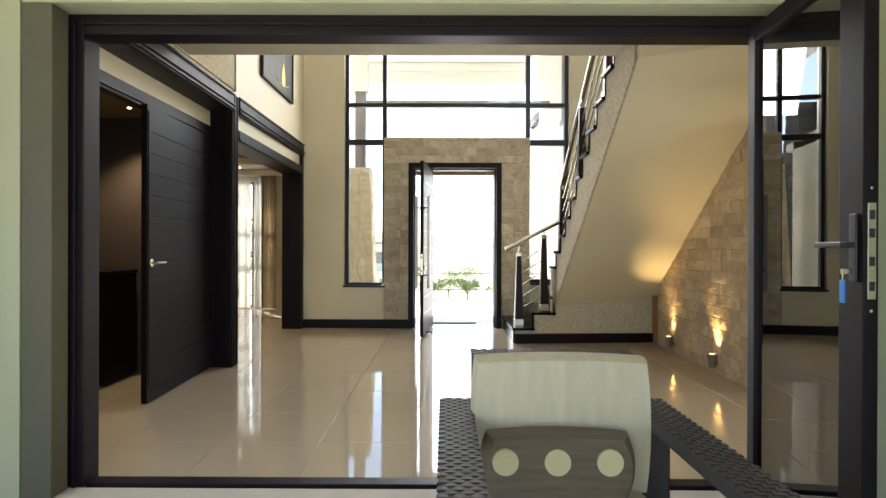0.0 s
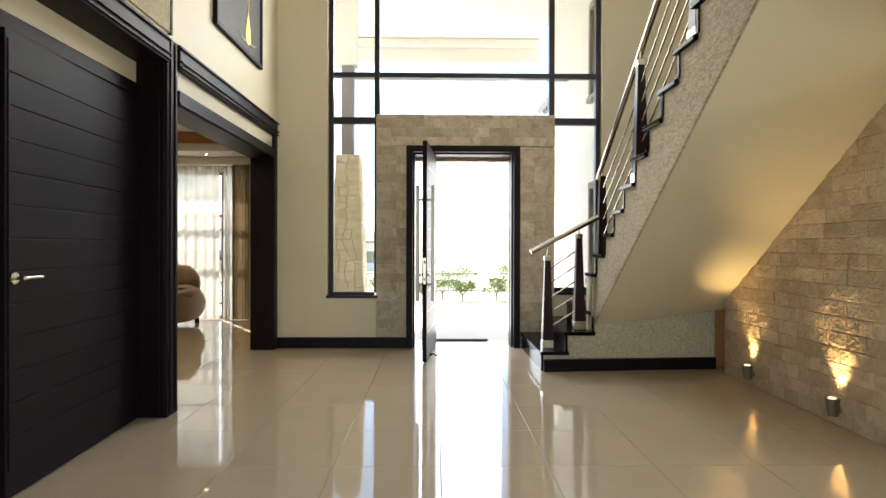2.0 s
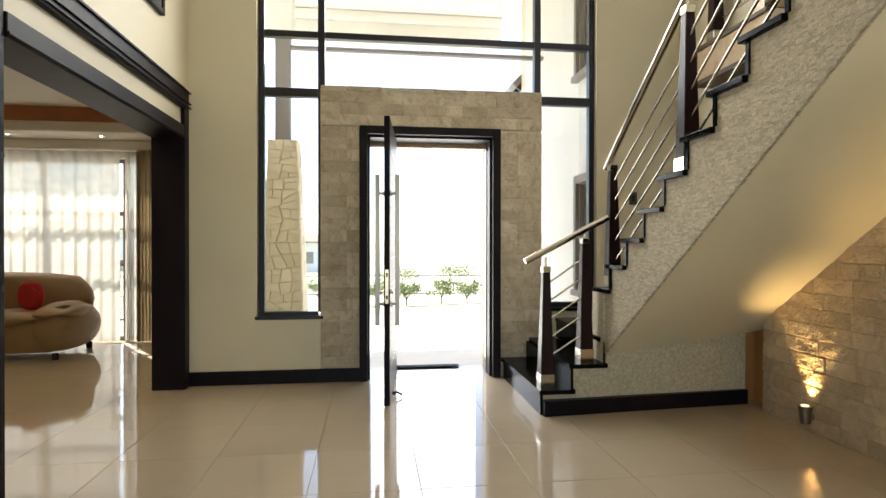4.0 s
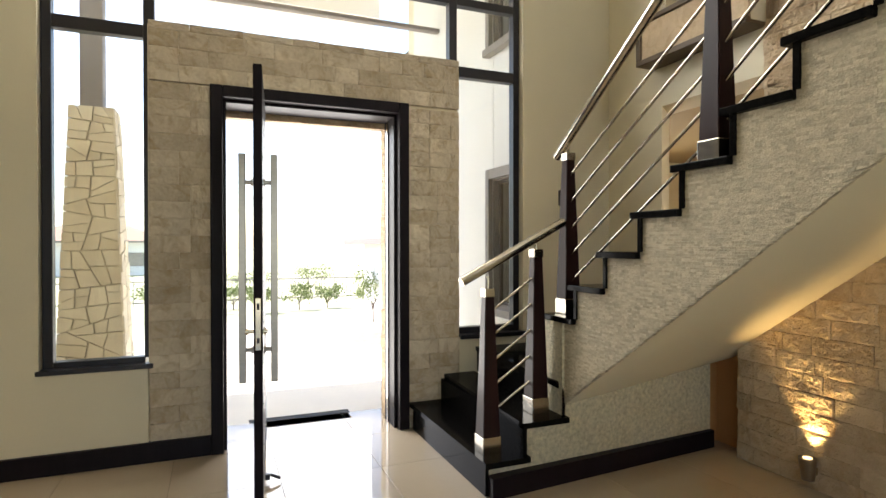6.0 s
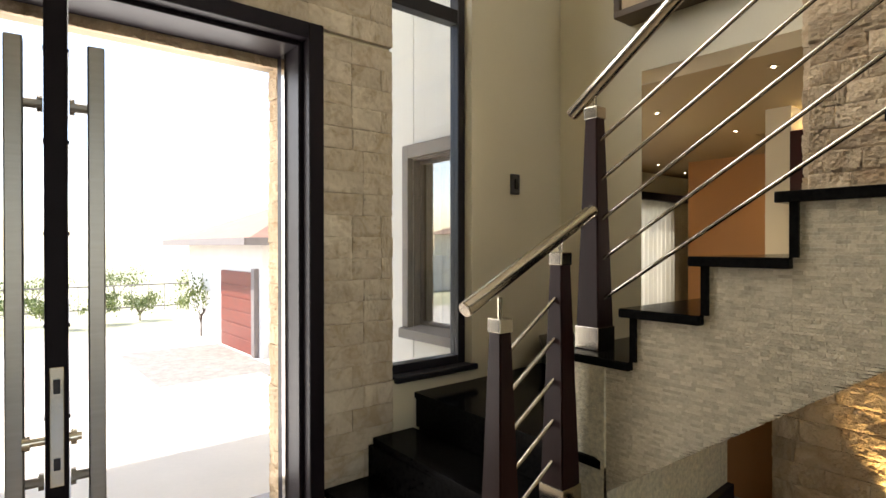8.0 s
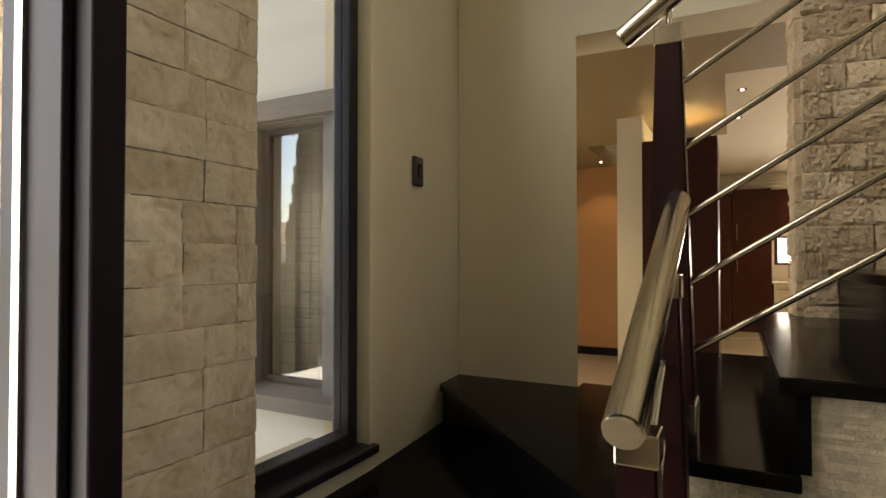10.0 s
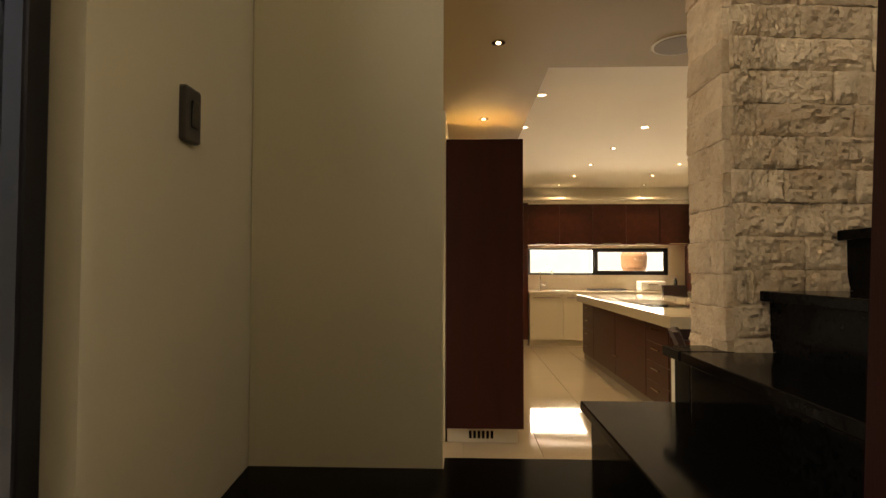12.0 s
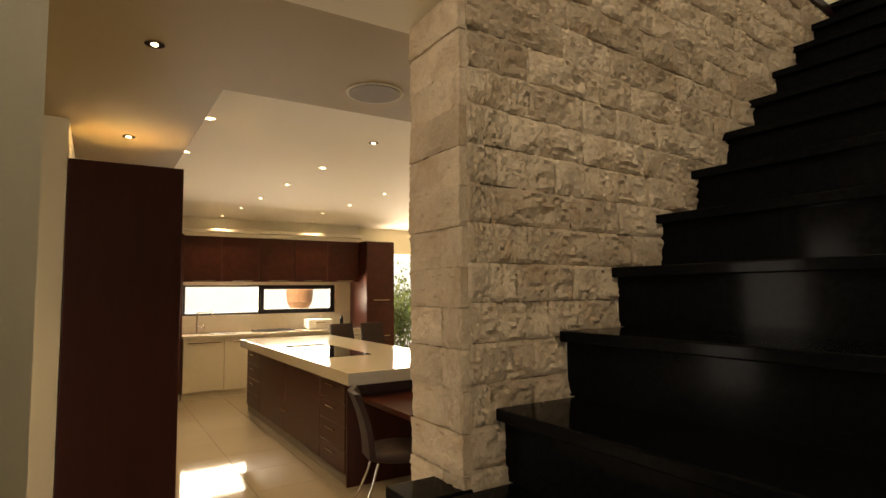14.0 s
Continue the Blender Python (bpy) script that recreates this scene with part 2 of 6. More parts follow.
# ---------------------------------------------------------------- structure
TOP = 5.3  # ceiling of the double-height hall
floor = setting("floor", boxes((-6.2, 12.0, 2.86, 8.05, -0.20, -0.012), (-6.2, -1.8, 8.05, 10.4, -0.20, -0.012), (2.7, 12.0, 0.0, 2.86, -0.20, -0.012)), GROUT,
                "floor of large polished cream porcelain tiles", "floor")
patio_floor = setting("floor_patio", boxes((-4.0, 2.7, -3.0, 2.78, -0.20, 0.0)), PAVE, "pale tiled patio floor", "floor")
hall_ceiling = setting("ceiling_hall", boxes((-2.1, 2.9, 4.3, 8.1, TOP, TOP + 0.15)), CEIL, "white ceiling high above the hall", "ceiling")
slab = setting("ceiling_slab", boxes((-1.80, 1.36, 2.6, 4.40, 2.50, 2.97), (1.36, 2.86, 2.6, 3.95, 2.50, 2.97)), ROLLED, "rough plastered edge and underside of the upper floor slab", "ceiling")

# front wall, with the tall window and the door between
wall_front = setting("wall_front", boxes(
    (-2.05, -1.25, 7.77, 8.05, 0, TOP), (-1.25, -0.72, 7.77, 8.05, 0, 0.56), (-0.72, -0.385, 7.80, 8.05, 0, 2.55), (0.864, 1.249, 7.80, 8.05, 0, 2.55),
    (-0.385, 0.864, 7.80, 8.05, 2.22, 2.55), (1.249, 1.77, 7.77, 8.05, 0, 0.60), (-1.25, 1.77, 7.77, 8.05, 4.50, TOP)), CREAM,
    "cream painted front wall of the hall", "wall")
setting("wall_front_stair", prism(bmesh.new(), [(1.77, 7.77), (2.62, 7.838), (2.90, 7.86), (2.90, 8.05), (1.862, 8.05), (1.862, 7.893), (1.77, 7.893)], "z", 0, TOP), CREAM,
        "cream painted front wall beside the stairs", "wall")
setting("trim_window_reveal", boxes((1.768, 1.860, 7.894, 7.934, 0.60, 4.62), (1.850, 1.8618, 7.9345, 8.0485, 0.70, 1.83)), REVEAL, "pale grey reveal of the tall window", "trim")
# left wall, with two wide openings
wall_left = setting("wall_left", boxes(
    (-2.05, -1.80, 2.86, 3.05, 0, TOP), (-2.05, -2.0, 3.05, 5.30, 2.14, 2.32), (-2.05, -1.80, 3.05, 5.30, 2.455, TOP),
    (-2.05, -1.82, 5.42, 7.64, 2.13, 2.32), (-2.05, -1.80, 5.30, 7.77, 2.455, TOP), (-2.05, -1.80, 7.75, 7.77, 0, 2.48)), CREAM,
    "cream painted wall of the hall with two wide openings", "wall")
solid("wall_panel", boxes((-1.80, -1.785, 3.0, 5.28, 2.49, 2.97), (-1.80, -1.785, 4.40, 5.28, 2.97, 4.2)), ROUGH, "rough plaster panel above the door frame", "wall panel", kind="structure")
solid("panel_edge", boxes((-1.80, -1.778, 5.28, 5.30, 2.48, 4.2)), WENGE, "dark edge strip of the plaster panel", "trim", kind="structure")
# wall between hall and kitchen
wall_kitchen = setting("wall_kitchen", prism(bmesh.new(), [(2.61, 7.255), (2.86, 7.44), (2.86, 7.835), (2.61, 7.835)], "z", 0, 2.25), CREAM,
                       "cream wall beside the opening to the kitchen", "wall")
setting("wall_kitchen_lintel", boxes((2.61, 2.86, 6.43, 7.835, 2.25, TOP)), CREAM, "cream wall above the opening to the kitchen", "wall")


def stone_x(y):
    """Face of the stone wall beside the stairs."""
    return 2.62 + 0.086 * (6.41 - y)


wall_stone = setting("wall_stone", prism(prism(boxes((2.62, 2.66, 4.50, 4.75, 0, 2.0)), [(2.62, 6.41), (2.84, 6.41), (2.94, 4.75), (stone_x(4.75), 4.75)], "z", 0, 2.90), [(stone_x(4.75), 4.75), (2.94, 4.75), (2.94, 3.95), (stone_x(3.95), 3.95)], "z", 2.1, 2.90), MORTAR, "stone clad wall beside the staircase", "wall")
# The opening in this wall is assumed, out of view, for the landing lamp.
wall_upper = setting("wall_upper", boxes((2.61, 2.86, 2.6, 3.9, 2.97, TOP), (-2.05, 1.0, 2.45, 2.6, 2.97, TOP), (2.4, 2.86, 2.45, 2.6, 2.97, TOP), (1.0, 2.4, 2.45, 2.6, 2.97, 3.6), (1.0, 2.4, 2.45, 2.6, 4.7, TOP)), CREAM, "cream wall of the upper floor", "wall")
setting("ceiling_upper", boxes((-2.1, 2.9, 2.45, 4.3, TOP, TOP + 0.15)), CEIL, "white ceiling of the upper floor", "ceiling")

# patio wall with the wide folding door
wall_patio = setting("wall_patio", boxes((-2.6, -1.64, 2.70, 2.95, 0, 3.0), (1.66, 2.86, 2.70, 2.95, 0, 3.0), (-1.64, 1.66, 2.70, 2.95, 2.12, 3.0)), OLIVE,
                         "olive plaster wall round the patio door", "wall")
setting("trim_patio_head", boxes((-1.702, 1.66, 2.66, 2.698, 2.12, 2.26), (1.66, 1.79, 2.66, 2.698, 0, 2.26), bevel=0.004), OLIVE, "pale olive plaster band over the patio door", "trim")
setting("ceiling_patio", boxes((-4.0, 4.0, -3.0, 2.70, 2.75, 2.9)), CEIL, "white patio ceiling", "ceiling")
setting("wall_patio_side", boxes((2.7, 2.9, -3.0, 2.7, 0, 2.75)), OLIVE, "olive side wall of the patio", "wall")

# door frame of the patio door
pframe = thing("patio_door_frame", (0, 2.82, 0), "dark wooden frame of the wide open patio door", "door frame", kind="structure")
part("jamb", boxes((-1.64, -1.515, 2.78, 2.90, 0, 2.12), bevel=0.006), WENGE, pframe)
part("jamb", boxes((1.585, 1.66, 2.78, 2.90, 0, 2.12), bevel=0.006), WENGE, pframe)
part("head", boxes((-1.515, 1.585, 2.78, 2.90, 2.03, 2.12), bevel=0.006), WENGE, pframe)
part("threshold", boxes((-1.515, 1.585, 2.80, 2.88, -0.01, 0.012), bevel=0.004), WENGE, pframe)
for x in (-1.60, -1.56):
    part("moulding", boxes((x, x + 0.014, 2.768, 2.78, 0, 2.09), bevel=0.003), WENGE, pframe)
part("moulding", boxes((-1.515, 1.585, 2.768, 2.78, 2.07, 2.085), bevel=0.003), WENGE, pframe)

# skirtings
setting("baseboard_1", boxes((-1.80, -0.385, 7.745, 7.80, 0, 0.115), bevel=0.005), WENGE, "dark wooden skirting board", "baseboard")
setting("baseboard_2", boxes((-1.80, -1.775, 2.95, 3.05, 0, 0.12), bevel=0.005), WENGE, "dark wooden skirting board", "baseboard")
setting("baseboard_3", prism(bmesh.new(), [(0.90, 6.575), (2.505, 6.700), (2.505, 6.735), (0.90, 6.633)], "z", 0, 0.105), WENGE, "dark skirting under the staircase", "baseboard")


def window_unit(name, label, cells, members, y0=7.82, y1=7.89, kind="structure"):
    """A glazed frame: members are (x0, x1, z0, z1) bars, cells the panes between."""
    w = thing(name, (cells[0][0], y0, cells[0][2]), label, "window", kind=kind)
    for x0, x1, z0, z1 in members:
        part("frame_bar", boxes((x0, x1, y0, y1, z0, z1), bevel=0.005), ALU, w)
    for x0, x1, z0, z1 in cells:
        p = part("pane", boxes((x0, x1, (y0 + y1) / 2 - 0.003, (y0 + y1) / 2 + 0.003, z0, z1)), PANE, w, "clear glass pane")
        p.visible_shadow = False
    return w


L0, L1, R0, R1 = -1.245, -0.715, 1.225, 1.765
w1 = window_unit("window_1", "tall dark aluminium window round the front door", [
    (L0 + 0.05, L1 - 0.03, 0.60, 2.47), (L0 + 0.05, L1 - 0.03, 2.545, 2.99), (L1 + 0.03, R0 - 0.03, 2.56, 2.99), (R0 + 0.03, R1 - 0.05, 2.545, 2.99), (R0 + 0.055, R1 - 0.05, 0.66, 2.47),
    (L0 + 0.05, L1 - 0.03, 3.04, 4.46), (L1 + 0.03, R0 - 0.03, 3.04, 4.46), (R0 + 0.03, R1 - 0.05, 3.04, 4.46)], [
    (L0, L0 + 0.05, 0.56, 4.50), (L1 - 0.03, L1 + 0.03, 0.60, 4.50), (R0 - 0.03, R0 + 0.03, 0.60, 4.50), (R1 - 0.05, R1, 0.61, 4.50),
    (L0 + 0.05, L1 - 0.03, 0.56, 0.605), (R0 + 0.03, R1 - 0.05, 0.61, 0.66), (L0 + 0.05, L1 - 0.03, 2.47, 2.545), (R0 + 0.03, R1 - 0.05, 2.47, 2.545),
    (L0 + 0.05, L1 - 0.03, 2.985, 3.04), (L1 + 0.03, R0 - 0.03, 2.985, 3.04), (R0 + 0.03, R1 - 0.05, 2.985, 3.04), (L1 + 0.03, R0 - 0.03, 2.545, 2.56), (L0 + 0.05, R1 - 0.05, 4.46, 4.50)])
part("window_sill", boxes((L0 - 0.02, L1 + 0.02, 7.755, 7.83, 0.545, 0.572), bevel=0.005), ALU, w1)
part("window_sill", boxes((R0 + 0.03, R1 + 0.03, 7.745, 7.83, 0.585, 0.615), bevel=0.005), ALU, w1)

# front door: frame and the open pivot leaf
fd = thing("front_door_frame", (0.24, 7.8, 0), "dark wooden frame of the front door", "door frame", kind="structure")
for x0, x1 in ((-0.385, -0.315), (0.794, 0.864)):
    part("jamb", boxes((x0, x1, 7.735, 8.03, 0, 2.22), bevel=0.006), WENGE, fd)
part("head", boxes((-0.315, 0.794, 7.735, 8.03, 2.15, 2.22), bevel=0.006), WENGE, fd)
for x0, x1 in ((-0.315, -0.295), (0.774, 0.794)):
    part("rebate", boxes((x0, x1, 7.80, 8.03, 0, 2.15), bevel=0.004), WENGE, fd)
part("rebate", boxes((-0.295, 0.774, 7.80, 8.03, 2.13, 2.15), bevel=0.004), WENGE, fd)
part("steel_strip", boxes((0.765, 0.774, 7.93, 7.96, 0, 2.13)), CHROME, fd, "narrow steel strip in the jamb")

door = thing("front_door", (-0.17, 6.93, 0), "dark wooden pivot front door standing open, with long steel pull bars", "door")
door.rotation_euler = (0, 0, radians(-5.4))
LX, LY, LW = -0.17, 6.93, 1.02
part("leaf", boxes((LX - 0.021, LX + 0.021, LY, LY + LW, 0.012, 2.12), bevel=0.004), WENGE_H, door)
for k in range(9):
    z = 0.28 + k * 0.2
    for sx in (-1, 1):
        part("groove_strip", boxes((LX + sx * 0.0225 - 0.0015, LX + sx * 0.0225 + 0.0015, LY + 0.06, LY + LW - 0.06, z, z + 0.008)), ALU, door)
for sx in (-1, 1):
    bar = part("pull_bar", boxes((LX + sx * 0.074 - 0.0165, LX + sx * 0.074 + 0.0165, LY + 0.05, LY + 0.083, 0.59, 1.70), bevel=0.003), STEEL, door, "long square steel pull bar")
    for z in (0.749, 1.562):
        bm = rod(bmesh.new(), (LX + sx * 0.024, LY + 0.068, z), (LX + sx * 0.060, LY + 0.068, z), 0.011, 14)
        rod(bm, (LX + sx * 0.024, LY + 0.068, z), (LX + sx * 0.034, LY + 0.068, z), 0.019, 14)
        part("standoff", bm, STEEL, bar)
plate = part("lock_plate", boxes((LX - 0.013, LX + 0.013, LY - 0.003, LY + 0.004, 0.755, 1.005), bevel=0.002), CHROME, door, "steel lock plate on the door edge")
part("latch", boxes((LX - 0.006, LX + 0.006, LY - 0.008, LY - 0.002, 0.95, 0.98), (LX - 0.006, LX + 0.006, LY - 0.006, LY - 0.002, 0.79, 0.815), bevel=0.001), ALU, plate)
bm = rod(bmesh.new(), (LX - 0.058, LY + 0.06, 0.838), (LX + 0.045, LY + 0.06, 0.838), 0.010, 12)
rod(bm, (LX - 0.062, LY + 0.06, 0.838), (LX - 0.048, LY + 0.06, 0.838), 0.017, 14)
rod(bm, (LX + 0.024, LY + 0.06, 0.838), (LX + 0.036, LY + 0.06, 0.838), 0.018, 14)
part("thumb_turn", bm, CHROME, door, "steel thumb turn", smooth=True)
bm = boxes((LX + 0.024, LX + 0.05, LY + 0.27, LY + 0.30, 0.02, 0.05), bevel=0.004)
rod(bm, (LX + 0.05, LY + 0.285, 0.045), (LX + 0.10, LY + 0.285, 0.02), 0.008)
part("door_stop", bm, ALU, door, "small black door stop")

# openings of the left wall: dark frames
lf = thing("opening_frame", (-1.9, 6.5, 0), "dark wooden frame of the wide living room opening", "door frame", kind="structure")
part("jamb", boxes((-2.05, -1.79, 7.64, 7.752, 0, 2.465), bevel=0.006), WENGE, lf)
part("top_rail", boxes((-2.05, -1.785, 5.42, 7.64, 2.295, 2.465), bevel=0.006), WENGE, lf)
part("head", boxes((-2.05, -1.79, 5.42, 7.64, 2.05, 2.158), bevel=0.006), WENGE, lf)
for z in (2.31, 2.345, 2.435):
    part("moulding", boxes((-1.786, -1.770, 5.42, 7.752, z, z + 0.012), bevel=0.003), WENGE, lf)
part("moulding", boxes((-1.79, -1.78, 5.42, 7.64, 2.06, 2.075), bevel=0.003), WENGE, lf)
pil = thing("pilaster", (-1.9, 5.35, 0), "dark wooden pilaster between two openings", "pilaster", kind="structure")
part("shaft", boxes((-2.05, -1.80, 5.27, 5.42, 0, 2.47), bevel=0.007), WENGE, pil)
for y in (5.30, 5.365):
    part("reed", boxes((-1.801, -1.790, y, y + 0.02, 0.02, 2.45), bevel=0.004), WENGE, pil)
for x in (-1.85, -1.82):
    part("reed", boxes((x - 0.012, x + 0.002, 5.26, 5.272, 0.02, 2.45), bevel=0.003), WENGE, pil)
for z in (1.0, 1.55, 2.25):
    part("stud", rod(bmesh.new(), (-1.80, 5.395, z), (-1.792, 5.395, z), 0.012, 10), ALU, pil)
sf = thing("study_door_frame", (-1.9, 4.1, 0), "dark wooden frame of the study opening", "door frame", kind="structure")
part("top_rail", boxes((-2.05, -1.785, 3.05, 5.27, 2.295, 2.465), bevel=0.006), WENGE, sf)
part("head", boxes((-2.05, -1.985, 3.13, 5.27, 2.05, 2.158), bevel=0.006), WENGE, sf)
part("jamb", boxes((-2.05, -1.79, 3.05, 3.13, 0, 2.295), bevel=0.006), WENGE, sf)
for z in (2.31, 2.345, 2.435):
    part("moulding", boxes((-1.786, -1.770, 3.05, 5.27, z, z + 0.012), bevel=0.003), WENGE, sf)
part("moulding", boxes((-1.986, -1.972, 3.13, 5.27, 2.07, 2.085), bevel=0.003), WENGE, sf)

sd_ = thing("study_door", (-1.94, 4.10, 0), "dark boarded wooden door standing half open beside the pilaster", "door")
sd_.rotation_euler = (0, 0, radians(2.6))
part("leaf", boxes((-1.965, -1.925, 4.075, 5.262, 0.008, 2.055), bevel=0.004), WENGE_H, sd_)
for k in range(13):
    z = 0.13 + k * 0.145
    part("board", boxes((-1.926, -1.920, 4.09, 5.25, z + 0.002, z + 0.143), bevel=0.002), WENGE_H, sd_)
hb = part("lock_rose", rod(bmesh.new(), (-1.925, 4.12, 0.97), (-1.912, 4.12, 0.97), 0.027, 18), CHROME, sd_, "round chrome rose", smooth=True)
bm = rod(bmesh.new(), (-1.915, 4.12, 0.97), (-1.87, 4.12, 0.97), 0.010, 12)
rod(bm, (-1.873, 4.115, 0.97), (-1.873, 4.235, 0.97), 0.009, 12)
part("lever_handle", bm, CHROME, hb, "chrome lever handle", smooth=True)

# ---------------------------------------------------------------- staircase
RISE, GO = 0.175, 0.2345
X0, X1 = 1.36, 2.60
stair = thing("staircase", (1.9, 6.6, 0), "staircase with black granite treads and a stone clad string", "staircase")


def riser_y(k):
    return 6.306 - GO * (k - 7)


def soffit_z(y, x=1.36):
    return 0.435 + 0.715 * (6.605 - y) + 0.13 * (x - 1.36)


# flight body: stepped top, sloping underside
outline_top = []
for k in range(5, 18):
    outline_top += [(riser_y(k) + 0.0, RISE * (k - 1) - 0.03), (riser_y(k), RISE * k - 0.03)]
outline_top.append((3.95, RISE * 17 - 0.03))
bm = bmesh.new()
y_lo, y_hi = 6.66, 3.95
pts = [(6.66, 0.40)] + [(y, z) for y, z in outline_top if z > 0.66]
lo_l, lo_r, hi_l, hi_r = [], [], [], []
for x, store in ((X0 + 0.012, 0), (2.74, 1)):
    ring = [bm.verts.new((x, y, z if z > 0.5 else soffit_z(6.66, x) + 0.04)) for y, z in pts]
    ring += [bm.verts.new((x, 3.95, soffit_z(3.95, x))), bm.verts.new((x, 6.66, soffit_z(6.66, x)))]
    (lo_l if store == 0 else lo_r).extend(ring)
bm.faces.new(lo_l)
bm.faces.new(lo_r)
for i in range(len(lo_l)):
    j = (i + 1) % len(lo_l)
    bm.faces.new((lo_l[i], lo_l[j], lo_r[j], lo_r[i]))
bmesh.ops.remove_doubles(bm, verts=bm.verts, dist=0.0005)
bmesh.ops.recalc_face_normals(bm, faces=bm.faces)
part("flight", bm, CREAM, stair, "smooth cream soffit")

for k in range(6, 18):
    y1, y0 = riser_y(k) + 0.035, riser_y(k + 1) - 0.002
    part("tread", boxes((X0 - 0.03, stone_x(y1) - 0.032, y0, y1, RISE * k - 0.03, RISE * k), bevel=0.004), GRANITE, stair)
    part("riser", boxes((X0 - 0.012, stone_x(riser_y(k)) - 0.032, riser_y(k) - 0.018, riser_y(k) + 0.004, RISE * (k - 1), RISE * k - 0.03)), GRANITE, stair)
# fifth step, turned out to the kitchen side
part("tread", boxes((X0 - 0.03, 2.72, riser_y(6) - 0.002, 6.83, RISE * 5 - 0.03, RISE * 5), bevel=0.004), GRANITE, stair)
part("riser", boxes((X0 + 0.06, 2.70, 6.78, 6.80, RISE * 4, RISE * 5 - 0.03)), GRANITE, stair)
part("tread", boxes((2.588, 2.72, 6.40, riser_y(6) + 0.035, RISE * 6 - 0.03, RISE * 6), bevel=0.004), GRANITE, stair)
part("riser", boxes((2.588, 2.70, 6.43, riser_y(6) + 0.004, RISE * 5, RISE * 6 - 0.03)), GRANITE, stair)
# turning steps by the front wall
part("tread", prism(bmesh.new(), [(0.872, 6.60), (1.13, 6.60), (1.13, 7.765), (0.872, 7.765)], "z", RISE - 0.03, RISE), GRANITE, stair)
part("tread", prism(bmesh.new(), [(1.085, 6.60), (1.365, 6.60), (1.365, 7.765), (1.13, 7.765)], "z", RISE * 2 - 0.03, RISE * 2), GRANITE, stair)
part("tread", prism(bmesh.new(), [(1.325, 6.64), (1.44, 6.85), (2.40, 7.815), (1.90, 7.778), (1.375, 7.765)], "z", RISE * 3 - 0.03, RISE * 3), GRANITE, stair)
part("tread", prism(bmesh.new(), [(1.41, 6.80), (2.70, 6.80), (2.70, 7.252), (2.605, 7.252), (2.605, 7.834), (2.375, 7.816), (1.41, 6.885)], "z", RISE * 4 - 0.03, RISE * 4), GRANITE, stair)
part("riser", boxes((0.885, 0.905, 6.63, 7.73, 0, RISE - 0.03)), GRANITE, stair)
part("riser", boxes((1.105, 1.125, 6.63, 7.765, RISE, RISE * 2 - 0.03)), GRANITE, stair)
part("riser", prism(bmesh.new(), [(1.345, 6.64), (1.365, 6.64), (1.405, 7.765), (1.385, 7.765)], "z", RISE * 2, RISE * 3 - 0.03), GRANITE, stair)
part("riser", prism(bmesh.new(), [(1.435, 6.86), (1.455, 6.85), (2.425, 7.815), (2.40, 7.815)], "z", RISE * 3, RISE * 4 - 0.03), GRANITE, stair)
part("core", prism(bmesh.new(), [(0.905, 6.66), (1.14, 6.66), (1.14, 7.76), (0.905, 7.76)], "z", 0, RISE - 0.03), GRANITE, stair)
part("core", prism(bmesh.new(), [(1.125, 6.70), (1.36, 6.72), (1.40, 7.76), (1.125, 7.76)], "z", 0, RISE * 2 - 0.03), GRANITE, stair)
part("core", prism(bmesh.new(), [(1.365, 6.80), (2.68, 6.80), (2.68, 7.25), (2.60, 7.25), (2.60, 7.76), (1.40, 7.76)], "z", 0, RISE * 3 - 0.03), GRANITE, stair)
part("core", prism(bmesh.new(), [(1.46, 6.80), (2.68, 6.80), (2.68, 7.25), (2.60, 7.25), (2.60, 7.825), (2.44, 7.815)], "z", RISE * 3 - 0.03, RISE * 4 - 0.03), GRANITE, stair)
part("end_panel", boxes((1.345, 1.365, 6.64, 6.83, RISE * 2, RISE * 5 - 0.03)), ROUGH, stair, "rough plaster end of the string")
# low wall under the flight
part("return_wall", boxes((2.505, 2.62, 6.786, 6.797, 0, 0.7)), LIT_TERRA, stair, "orange-brown return under the flight, warm light in its colour")
part("back_panel", boxes((2.62, 2.66, 6.42, 6.797, 0, 0.82)), LIT_TERRA, stair, "orange-brown panel under the landing, warm light in its colour")
part("plinth_wall", prism(bmesh.new(), [(0.895, 6.633), (2.505, 6.732), (2.505, 6.80), (0.895, 6.70)], "z", 0, RISE - 0.032), ROUGH, stair)
part("plinth_wall", prism(bmesh.new(), [(1.13, 6.648), (2.505, 6.732), (2.505, 6.80), (1.13, 6.70)], "z", RISE - 0.032, RISE * 2 - 0.032), ROUGH, stair, "rough plaster low wall")
bm = prism(bmesh.new(), [(1.36, 6.662), (2.505, 6.732), (2.505, 6.80), (1.36, 6.73)], "z", RISE * 2 - 0.032, 0.415)
for v in bm.verts:
    if v.co.z > 0.41:
        v.co.z = soffit_z(6.60, v.co.x) + 0.012
part("plinth_wall", bm, ROUGH, stair, "rough plaster low wall")

